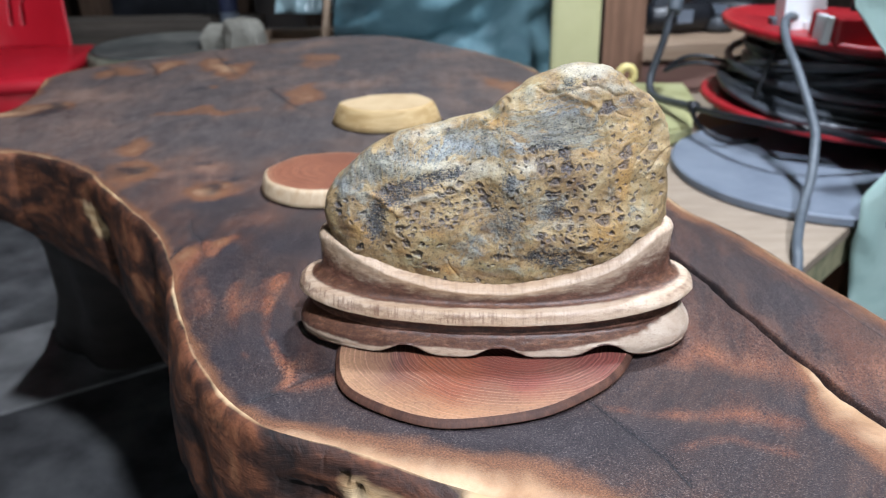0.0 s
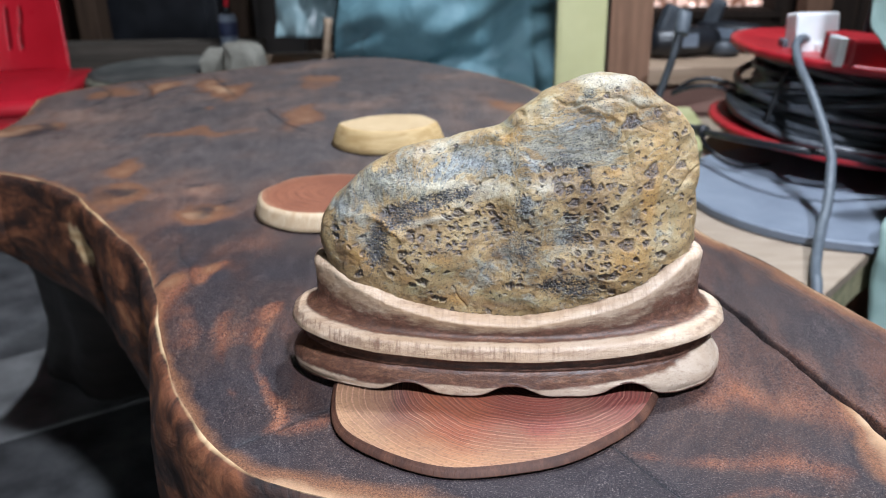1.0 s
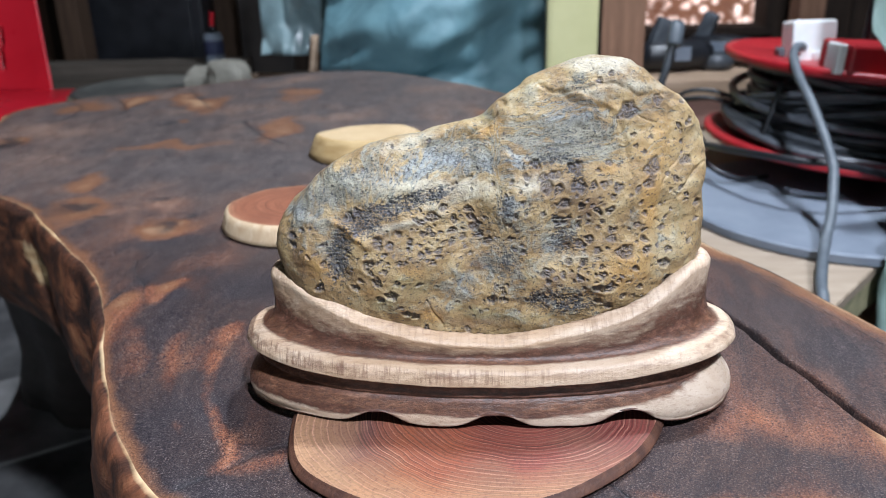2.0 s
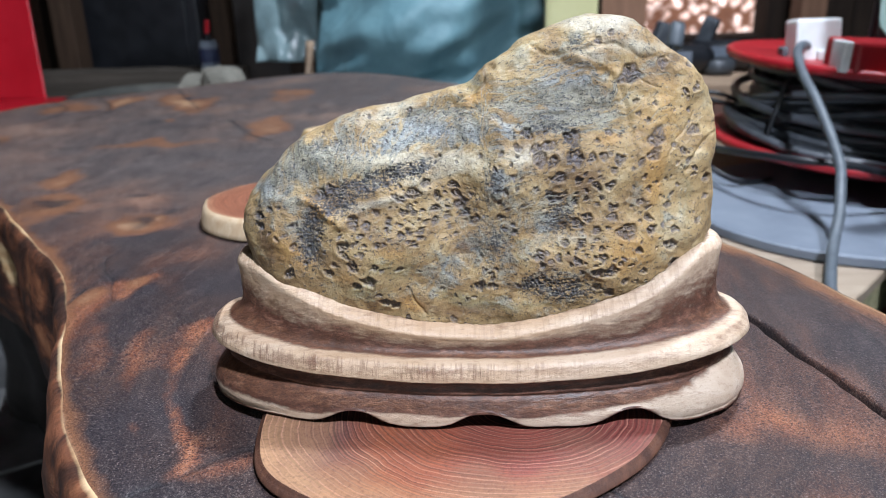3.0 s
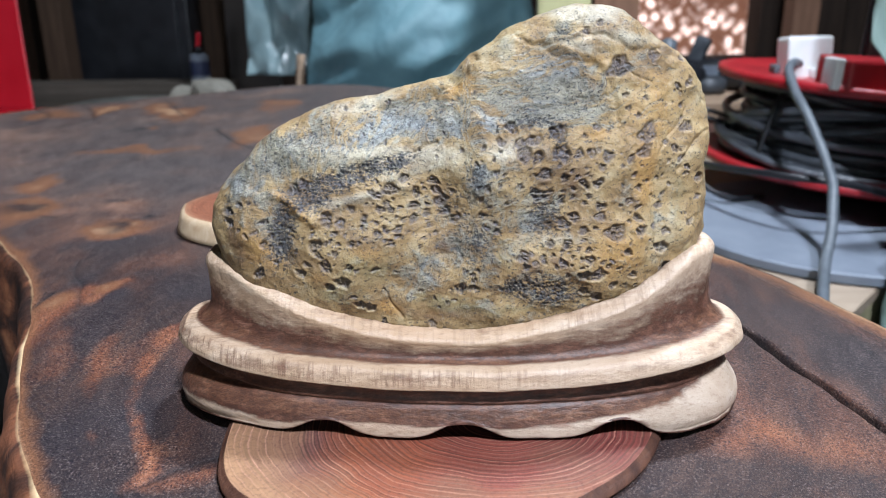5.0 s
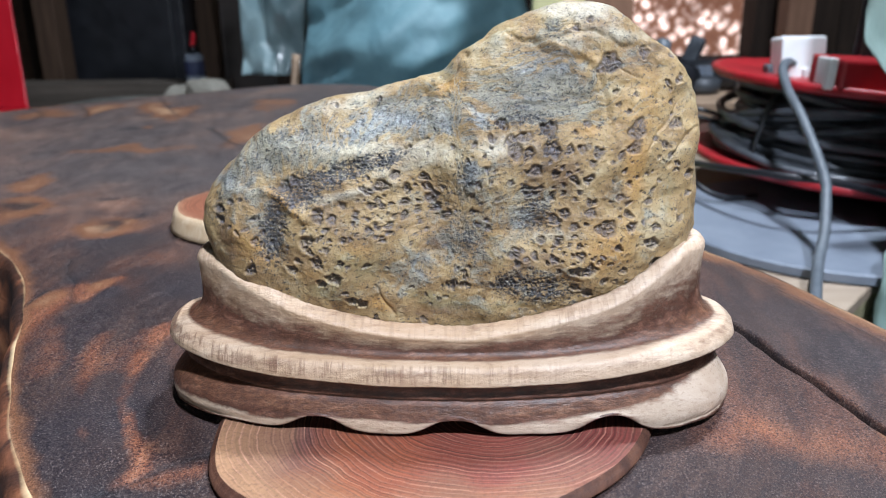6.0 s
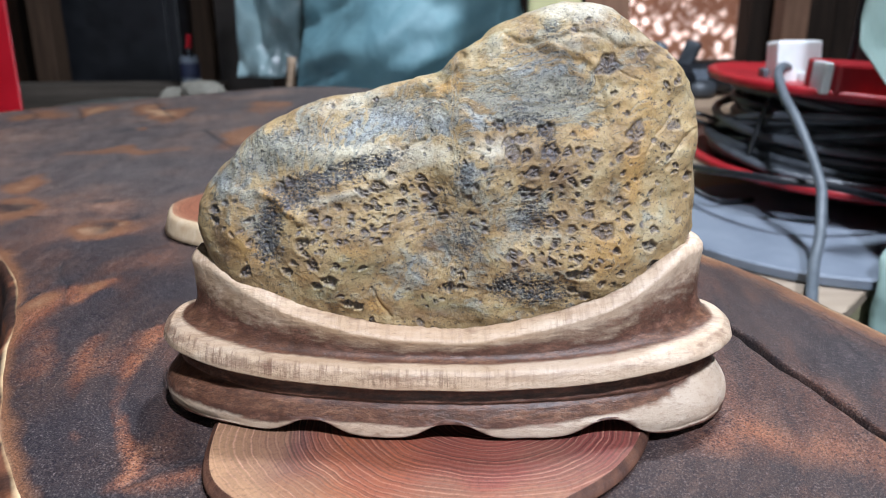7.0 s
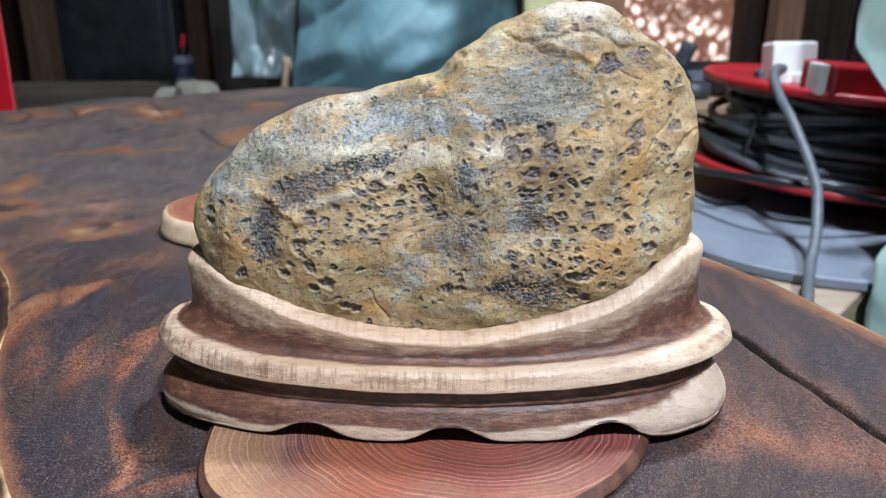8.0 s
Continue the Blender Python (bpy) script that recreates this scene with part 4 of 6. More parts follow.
def carved_stand():
    n = 1400
    a = np.linspace(0, 2 * np.pi, n, endpoint=False)
    # an elongated oval, evenly sampled
    e = 2 / 2.35
    raw = np.stack([0.0950 * np.sign(np.cos(a)) * np.abs(np.cos(a)) ** e, 0.0360 * np.sign(np.sin(a)) * np.abs(np.sin(a)) ** e], 1)
    step = np.linalg.norm(np.roll(raw, -1, 0) - raw, axis=1)
    s = np.concatenate([[0], np.cumsum(step)])
    want = np.linspace(0, s[-1], n, endpoint=False)
    loop = np.concatenate([raw, raw[:1]])
    curve = np.stack([np.interp(want, s, loop[:, k]) for k in (0, 1)], 1)
    c, sn = math.cos(radians(STAND_TURN)), math.sin(radians(STAND_TURN))
    curve = curve @ np.array([[c, sn], [-sn, c]])
    nor = normals2(curve)
    x = curve[:, 0]
    mm = x * 1000
    end = soft_step(np.abs(mm), 48, 88)
    # heights over the tabletop: scalloped foot, moulding that turns up at the ends, saddle-shaped lip
    arches = np.zeros(n)
    for cx, w, high in ((-41.5, 8.6, 6.0), (1.7, 9.2, 6.8), (50.0, 9.0, 6.0)):
        arches = np.maximum(arches, high * np.exp(-((np.abs(mm - cx) / w) ** 2.3)))
    foot = 5.3 - 2.6 * soft_step(mm, 50, 74)
    mould = 22.3 + 4.8 * (np.abs(mm) / 90) ** 2.3 + 1.0 * soft_step(mm, 25, 70)
    lip = np.interp(mm, (-95, -78, -66, -56, -45, -31, -14, 4, 14, 28, 42, 54, 64, 72, 80, 95),
                    (56.0, 55.0, 50.6, 47.0, 43.2, 39.6, 37.6, 36.9, 37.7, 40.5, 43.6, 47.4, 51.4, 56.0, 59.5, 60.5))
    wide = 40
    smooth = np.concatenate([lip[-wide:], lip, lip[:wide]])
    lip = np.convolve(smooth, np.hanning(2 * wide + 1) / np.hanning(2 * wide + 1).sum(), "valid")
    # the pale foot reaches higher at the right: light put into the colour
    pale_to = 0.24 + 0.36 * soft_step(mm, 25, 80) - 0.04 * soft_step(-mm, 30, 80)
    rows = []
    # underside and foot up to the moulding's lower edge; q runs from 0 to 1
    rows += [(np.full(n, 20.0), foot + 0.6 + arches, 0.9), (np.full(n, 3.0), foot + 0.2 + arches, 0.9), (np.full(n, 0.8), foot + 0.2 + arches, 0.95), (np.full(n, 0.2), foot + 0.6 + arches, 0.92)]
    levels = (0.05, 0.09, 0.14, 0.20, 0.27, 0.34, 0.41, 0.48, 0.55, 0.62, 0.640, 0.660, 0.69, 0.74, 0.77, 0.82, 0.88, 0.93, 0.965)
    for q in levels:
        z = foot + q * (mould - foot) + arches * max(0.0, 1 - q / 0.36) ** 1.3
        rel = q - pale_to
        flat_q = np.full(n, q)
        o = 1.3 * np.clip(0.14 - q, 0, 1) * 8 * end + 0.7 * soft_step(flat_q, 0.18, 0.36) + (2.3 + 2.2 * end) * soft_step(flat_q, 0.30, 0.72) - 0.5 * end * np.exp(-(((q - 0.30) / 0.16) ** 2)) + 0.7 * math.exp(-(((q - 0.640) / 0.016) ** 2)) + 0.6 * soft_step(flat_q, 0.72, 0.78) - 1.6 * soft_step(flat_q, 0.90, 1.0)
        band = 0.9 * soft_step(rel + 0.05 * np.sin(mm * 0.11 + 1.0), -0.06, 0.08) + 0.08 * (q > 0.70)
        # shade in the soffits of the arches is put into the stain too
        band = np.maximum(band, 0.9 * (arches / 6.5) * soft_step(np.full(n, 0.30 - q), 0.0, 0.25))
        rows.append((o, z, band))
    split_a = len(rows) - 1
    for o, dz, st in ((1.6, -0.30, 0.95), (0.5, -0.12, 0.50), (0.0, 0.15, 0.04), (0.0, 0.55, 0.0), (0.35, 1.7, 0.05), (0.7, 2.9, 0.16), (1.1, 4.0, 0.20), (1.6, 4.9, 0.12), (2.4, 5.5, 0.0), (3.6, 5.85, 0.0), (5.2, 6.05, 0.14)):
        tilt = 0.5 * end
        rows.append((np.full(n, o) + 0.8 * end * (dz > 3), mould + dz - tilt * (dz > 3), np.full(n, st) + (0.18 * soft_step(-mm, 40, 85) if 1 < dz < 6 else 0)))
    split_b = len(rows) - 1
    groove = mould + 6.1
    shift = 3.2 * end
    for o, f, st in ((6.6, 0.0, 0.70), (7.5, 0.05, 0.95), (8.2, 0.12, 1.0), (8.6, 0.20, 1.0), (8.75, 0.30, 0.74), (8.75, 0.42, 0.66), (8.7, 0.54, 0.60), (8.6, 0.66, 0.50), (8.5, 0.78, 0.34), (8.35, 0.89, 0.16)):
        edge = lip - 3.3
        z = groove + f * (edge - groove)
        fade = 0.20 * soft_step(-mm, 15, 65) * (f > 0.36) + 0.10 * soft_step(np.abs(mm - 8), 30, 0) * (f > 0.5)
        # left end darker below the lip's corner: shade put into the stain
        dark_end = 0.3 * soft_step(-mm, 78, 92) * (f < 0.6)
        rows.append((o + shift * (0.35 + 0.65 * min(1, f * 3)) + 0.3, z, np.clip(st - fade + dark_end, 0, 1)))
    for o, dz, turned_dz, st in ((8.25, -3.2, -3.3, 0.05), (8.4, -2.65, -2.2, 0.0), (9.0, -2.0, -1.2, 0.0), (10.0, -1.3, -0.4, 0.05), (11.3, -0.65, 0.0, 0.12), (12.5, -0.1, 0.0, 0.10),
                                 (13.2, 0.05, -0.1, 0.15), (14.4, -0.4, -0.6, 0.4), (16.5, -2.2, -2.4, 0.8), (19.0, -6.0, -6.0, 0.9), (25.0, -8.5, -8.5, 0.9)):
        # the lip is bevelled along the front and rolled over at the ends
        rows.append((o + shift * (1 - 0.25 * (o > 11)), lip + dz * (1 - end) + turned_dz * end, np.full(n, st)))
    rings, stain_shade, marks, amber, cool_pale = [], [], [], [], []
    heights = (0,) * 4 + levels
    for k, (o, z, st) in enumerate(rows):
        # amber paints the light on upward slopes into the stain; the foot and right side are paler
        if k < len(heights):
            amber.append(np.full(n, math.exp(-(((heights[k] - 0.48) / 0.15) ** 2))))
            cool_pale.append(0.55 + 0.35 * soft_step(mm, -50, 30))
        elif k <= split_b:
            amber.append(np.full(n, 0.2))
            cool_pale.append(0.10 + 0.35 * soft_step(mm, 0, 40))
        else:
            amber.append(np.full(n, 0.8 if k < split_b + 4 else 0.1))
            cool_pale.append(0.5 * soft_step(mm, 15, 60))
        base = np.column_stack([curve, z / 1000])
        nick = layers(base, 0.006, 3, 61) * 0.00020 + layers(base, 0.03, 2, 71) * 0.0004
        zz = z / 1000
        if k > len(rows) - 12:
            # the lip was cut in short strokes
            flute = layers(np.column_stack([curve, np.zeros(n)]), 0.0020, 3, 131)
            nick = nick + 0.00014 * flute
            chips = layers(np.column_stack([curve, np.full(n, 0.3)]), 0.0045, 3, 81)
            zz = zz + 0.00012 * flute + 0.00032 * chips * (o.mean() > 10.5)
        rings.append(np.column_stack([curve - nor * (np.asarray(o) / 1000 + nick)[:, None], TOP + zz]))
        stain_shade.append(np.broadcast_to(st, n))
        level = (1.0 - 0.75 * soft_step(mm, 5, 40)) if split_a + 4 < k < split_b - 1 else 0.40 if k > len(rows) - 11 else 0.12
        marks.append(level * (0.75 + 0.5 * layers(np.column_stack([curve, np.zeros(n)]), 0.02, 3, 97)))
    verts = np.concatenate(rings)
    m = len(rings)
    faces = [(i * n + j, i * n + (j + 1) % n, i * n + n + (j + 1) % n, i * n + n + j) for i in range(m - 1) for j in range(n)]
    stain_shade, marks, amber, cool_pale = [np.concatenate(f) for f in (stain_shade, marks, amber, cool_pale)]
    ob = thing("carved_stand", (STAND[0], STAND[1], 0), "carved pale wooden stand with brown-stained grooves and scalloped foot", "stone stand")
    waist = 12
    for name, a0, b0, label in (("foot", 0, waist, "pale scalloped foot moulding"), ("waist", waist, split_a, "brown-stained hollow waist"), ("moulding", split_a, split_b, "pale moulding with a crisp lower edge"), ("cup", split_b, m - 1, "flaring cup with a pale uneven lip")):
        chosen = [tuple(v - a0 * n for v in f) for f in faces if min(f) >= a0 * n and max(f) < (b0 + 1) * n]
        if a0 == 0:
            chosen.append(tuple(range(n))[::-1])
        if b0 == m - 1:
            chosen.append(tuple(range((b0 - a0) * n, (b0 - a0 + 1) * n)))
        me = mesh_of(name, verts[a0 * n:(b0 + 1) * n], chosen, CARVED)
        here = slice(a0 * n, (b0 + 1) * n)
        values(me, stain_shade=stain_shade[here], marks=marks[here], amber=amber[here], cool_pale=cool_pale[here])
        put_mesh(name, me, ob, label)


carved_stand()

# ---- the viewing stone ----
MID = (0.036, 0.3765, 0.592)       # centre of the stone
REACH = (0.0749, 0.0753, 0.0781, 0.0799, 0.0759, 0.0736, 0.069, 0.0619, 0.0538, 0.046, 0.0406, 0.0397, 0.0416, 0.0446, 0.0511, 0.058, 0.0661, 0.0745,
         0.0826, 0.0841, 0.0831, 0.0801, 0.0757, 0.0727, 0.0713, 0.07, 0.0688, 0.0678, 0.0669, 0.0663, 0.0658, 0.0656, 0.0655, 0.0675, 0.0713, 0.0748)

# ragged hollows on the stone's face: x, z and reach in millimetres
CROWN_HOLLOWS = ((79, 635, 3.3), (73, 647, 0.9), (69, 645, 1.2), (90, 638, 1.4), (98, 629, 0.9), (99, 627, 0.7), (102, 630, 1.4), (101, 617, 1.8), (81, 627, 0.9), (87, 626, 0.7), (82, 623, 0.9),
                 (85, 621, 0.7), (88, 616, 2.8), (87, 611, 2.2), (73, 618, 1.2), (69, 616, 0.8), (61, 617, 2.3), (55, 615, 1.2), (47, 619, 1.7), (50, 614, 1.8), (53, 615, 1.5), (44, 615, 1.2),
                 (51, 611, 2.3), (55, 610, 1.8), (62, 611, 2.3), (67, 611, 1.5), (71, 611, 1.2), (76, 610, 1.7), (73, 612, 0.8), (74, 607, 1.2), (83, 609, 1.2))
BELLY_HOLLOWS = ((57, 605, 2.0), (63, 604, 1.3), (67, 604, 0.8), (73, 602, 1.5), (69, 602, 1.5), (55, 599, 2.0), (58, 599, 1.5), (62, 597, 1.3), (84, 604, 0.9), (86, 600, 1.0), (96, 600, 0.7),
                 (101, 605, 0.9), (106, 601, 1.5), (97, 611, 1.1), (99, 608, 1.2), (106, 595, 0.9), (103, 588, 1.1), (93, 594, 1.2), (83, 596, 1.0), (69, 596, 0.8), (74, 595, 1.7), (74, 592, 1.5),
                 (66, 592, 1.4), (63, 590, 1.7), (86, 591, 1.4), (83, 590, 0.7), (69, 588, 1.5), (79, 587, 2.6), (87, 587, 1.6), (91, 588, 0.9), (95, 586, 1.2), (94, 581, 2.0))
BASE_HOLLOWS = ((64, 584, 1.4), (59, 584, 1.2), (69, 585, 0.7), (64, 588, 0.8), (83, 581, 1.2), (71, 582, 1.0), (63, 582, 0.8), (53, 581, 0.8), (51, 580, 1.9), (52, 577, 1.2), (57, 579, 1.2),
                (60, 580, 0.7), (63, 578, 1.4), (61, 577, 0.7), (71, 579, 1.5), (75, 578, 0.9), (78, 578, 0.9), (70, 574, 1.9), (74, 574, 2.1), (70, 568, 1.4), (74, 566, 1.4), (79, 570, 1.2),
                (83, 570, 0.7), (85, 573, 1.2), (96, 574, 1.6), (32, 570, 1.7), (36, 570, 1.5), (23, 558, 1.1), (8, 559, 1.1), (38, 593, 1.2), (38, 598, 1.0))
SHOULDER_HOLLOWS = ((15, 604, 1.3), (11, 601, 2.2), (19, 600, 1.5), (8, 595, 1.7), (11, 595, 1.2), (10, 597, 1.0), (18, 596, 1.5), (15, 592, 1.0), (18, 592, 1.3), (13, 589, 1.3), (13, 587, 1.0),
                    (7, 588, 1.2), (9, 586, 0.8), (11, 585, 1.2), (7, 591, 0.8), (24, 603, 1.5), (25, 600, 1.5), (26, 597, 1.7), (27, 594, 1.5), (30, 592, 1.5), (-8, 593, 1.5), (-8, 591, 1.5),
                    (-4, 591, 1.3), (-1, 595, 1.2), (3, 592, 1.3), (-6, 588, 1.2), (-1, 585, 1.0), (1, 585, 1.0), (-12, 584, 1.9), (-9, 585, 0.8), (-11, 581, 1.0), (-6, 582, 1.0))
SNOUT_HOLLOWS = ((-9, 578, 1.7), (-2, 578, 1.0), (-4, 573, 2.1), (-8, 571, 1.4), (-17, 575, 1.4), (-15, 578, 1.0), (-1, 568, 0.9), (1, 565, 1.6), (4, 564, 1.6), (6, 577, 1.2), (-19, 600, 1.9),
                 (-16, 602, 1.2), (-30, 574, 1.6), (-40, 592, 1.4), (-40, 589, 1.3), (-36, 594, 0.9), (-33, 595, 0.7), (-28, 590, 1.0), (7, 599, 1.2), (5, 600, 1.0), (13, 593, 0.7), (23, 590, 0.8))

# colour zones of the stone: x, z, two reaches in millimetres, turn in degrees, strength
DARK_ZONES = ((-22.3, 586.7, 4.0, 9.0, -8, 1.5), (-12.5, 598.4, 4.6, 4.0, 0, 1.6), (-1.3, 604.2, 8.4, 2.6, 14, 1.5), (11.7, 608.4, 6.6, 2.0, 10, 1.4), (56.8, 592.1, 6, 7.1, 0, 0.8), (60.1, 568.2, 10, 4.5, -8, 1.1),
              (48.8, 570.7, 6.5, 3.4, 10, 0.8), (36.8, 584.9, 5.3, 7, 0, 0.7), (37, 605.4, 2.6, 3.9, 0, 0.7), (31.7, 569.6, 4.3, 1.7, 0, 0.6), (62.3, 645, 3.9, 2.2, 0, 0.6), (53.2, 620.2, 9.6, 1.8, 0, 0.8),
              (-39.8, 590.8, 1.7, 5, 8, 1.1), (60.6, 615.7, 2.8, 3.3, 0, 0.8), (62.2, 610.3, 3.2, 2.7, 0, 0.7), (29.3, 598.3, 4.2, 4, 0, 0.6))
HIGH_GREY = ((3.5, 615.7, 16.1, 4.8, 14, 0.9), (-17, 612.2, 8.5, 5.0, 35, 0.95), (-27.8, 606.8, 7.5, 5.0, 48, 1.0), (-36.9, 599.8, 5.5, 5.0, 55, 1.1), (16.9, 623.8, 16.4, 3.5, 4, 0.7), (20.3, 618, 7.1, 3.1, 0, 0.8),
             (30.3, 619.2, 3.9, 3.7, 0, 0.8), (57.3, 629.9, 18.5, 8.4, 4, 1.1), (59.9, 622, 14.1, 3.4, 0, 0.8), (36.7, 603.8, 3.8, 6.5, 0, 0.9), (43.1, 607.1, 4.5, 8.2, 0, 0.6), (3.8, 606.2, 15.8, 3.7, 14, 0.7))
LOW_GREY = ((55.1, 592.9, 7.9, 8.4, 0, 0.9), (36.8, 583.2, 7, 8.4, 0, 0.9), (23.3, 577.1, 6, 5.1, 0, 0.9), (57.5, 568.3, 12.7, 5.2, 0, 0.7), (-29.3, 591.9, 3.3, 10.5, -5, 0.45), (-22.3, 586.7, 4.7, 8.7, 0, 0.7),
            (62.3, 645.4, 5.4, 2.7, 0, 0.6), (16.4, 572.5, 4.6, 5.1, 0, 0.6), (26.8, 596.5, 7, 6.6, 0, 0.4), (93.1, 593.9, 1.5, 5.3, 0, 0.5), (82, 600.6, 1.4, 10.3, 0, 0.4), (40.3, 564.6, 5.4, 2.1, 0, 0.4))
BLUE_ZONES = ((59.7, 635.9, 10.6, 3.4, 4, 0.8), (3.6, 615, 12.5, 2.4, 14, 0.8), (20.3, 618, 4.6, 2.2, 0, 0.8), (31.1, 617.8, 2.8, 3.3, 0, 0.7), (37, 604.6, 2.7, 4.2, 0, 1), (23.3, 577.1, 3.9, 3.4, 0, 0.9),
              (16.7, 583.6, 1.9, 1.5, 0, 0.9), (55.2, 589.6, 5.3, 3.4, 0, 0.6), (48.9, 568.4, 4.3, 2.4, 0, 0.8), (-38.1, 600.4, 3.8, 3.6, 50, 0.6), (6.7, 620, 10.9, 1.7, 6, 0.6), (40.1, 618.3, 3.5, 3.3, 0, 0.5))
GOLD_ZONES = ((-18.6, 594.9, 7.2, 1.5, -38, 1), (-34.2, 582.3, 4.8, 8, 0, 0.7), (4.1, 580.9, 6, 3.7, 0, 0.9), (9.6, 563.7, 4.7, 2.3, -20, 1.1), (33, 629.6, 5.7, 2.6, 40, 1), (44.7, 618.8, 1.6, 2.6, 0, 0.9),
              (87.5, 603.7, 3.3, 7.8, 0, 1), (90.4, 622.8, 11, 12.2, 0, 0.6), (80, 580.7, 10.9, 10.4, 0, 0.8), (71.4, 616.3, 5.3, 2.4, 0, 0.7), (45.1, 585.7, 3.5, 6.7, 0, 0.6), (-26.2, 579.5, 5.5, 3.9, -40, 0.8),
              (23.9, 561.8, 3.6, 2.1, 0, 0.6), (17, 607.7, 5.2, 1.3, 10, 0.5), (72.9, 637.6, 4.6, 2.4, 0, 0.6), (-12.5, 574, 4.7, 2.8, 0, 0.6))
PALE_ZONES = ((4.5, 611, 10.6, 1.7, 8, 0.9), (24.5, 610.5, 8.7, 2, 8, 0.9), (3.2, 623.9, 11, 2.1, 12, 0.7), (68.3, 649.9, 12.7, 2.4, -4, 0.9), (80.6, 643, 10, 1.6, -6, 0.8), (45.3, 641.8, 5.4, 2.7, 25, 0.5),
              (0.3, 598.2, 12.3, 1.5, 12, 0.7), (49.8, 612.2, 6.9, 3.3, 0, 0.4), (43.2, 612.4, 4.5, 3.3, 0, 0.5), (66.2, 641.5, 7.1, 1.4, -20, 0.7), (20.3, 606.2, 10.5, 1.3, 12, 0.5), (28.4, 580.5, 5.3, 1.3, 0, 0.5),
              (60.2, 585.4, 10.6, 1.5, 0, 0.6), (97.2, 587.5, 3, 10.7, 0, 0.3), (-6.3, 610.6, 7.1, 1.7, 10, 0.5))
OLIVE_ZONES = ((45.3, 642.1, 7.2, 3.4, 25, 0.7), (-7.8, 568.3, 11, 3.1, -12, 0.7), (45.1, 583.1, 4.2, 8.4, 0, 0.6), (33.4, 563.7, 10.9, 3.5, 0, 0.7), (8.2, 578.2, 10.6, 6.8, 0, 0.5), (43.2, 602.1, 5.2, 8.2, 0, 0.4),
               (98.9, 592.4, 3.7, 12.5, 0, 0.6), (30.5, 632.2, 3.6, 2.4, 35, 0.8), (-0.3, 576.3, 7.1, 5.1, 0, 0.4), (21.4, 566.7, 7.2, 3.4, 0, 0.5), (59.7, 629.9, 15.8, 6.7, 0, 0.35), (50.8, 562.4, 11, 1.7, 5, 0.5))


RUST_ZONES = ((66, 602, 6, 5, 0, 0.7), (56, 578, 9, 3, 0, 0.7), (-38, 584, 4, 9, 8, 0.8), (26, 583, 5, 2.5, 0, 0.9), (-14, 578, 9, 5, 0, 0.5), (12, 566, 9, 4, -30, 0.6), (30, 561, 16, 2.5, 0, 0.6),
              (60, 611, 14, 5, 0, 0.35), (20, 596, 14, 6, 0, 0.3), (-30, 578, 7, 4, -35, 0.5), (92, 575, 6, 8, 0, 0.3))


def zones(x, z, table, start=0.0):
    """Soft ovals summed over the stone's face."""
    out = np.full(len(x), start)
    for cx, cz, rx, rz, turn, k in table:
        out += k * spot(x, z, cx / 1000, cz / 1000, rx / 1000 * 1.15, rz / 1000 * 1.15, turn)
    return out


def pebbles(x, z, size, seed):
    """Uneven cells over a plane: distance to the border between two cells, and a chance for each cell."""
    gx, gz = np.floor(x / size), np.floor(z / size)
    first, second, luck = np.full(len(x), 9.0), np.full(len(x), 9.0), np.zeros(len(x))
    zero = np.zeros(len(x), np.int64)
    for dx in (-1, 0, 1):
        for dz in (-1, 0, 1):
            cx, cz = (gx + dx).astype(np.int64), (gz + dz).astype(np.int64)
            d = np.hypot((gx + dx + 0.15 + 0.7 * hash3(cx, cz, zero, seed)) - x / size, (gz + dz + 0.15 + 0.7 * hash3(cx, cz, zero, seed + 1)) - z / size)
            nearer = d < first
            second = np.where(nearer, first, np.minimum(second, d))
            luck = np.where(nearer, hash3(cx, cz, zero, seed + 2), luck)
            first = np.where(nearer, d, first)
    return (second - first) * size, luck


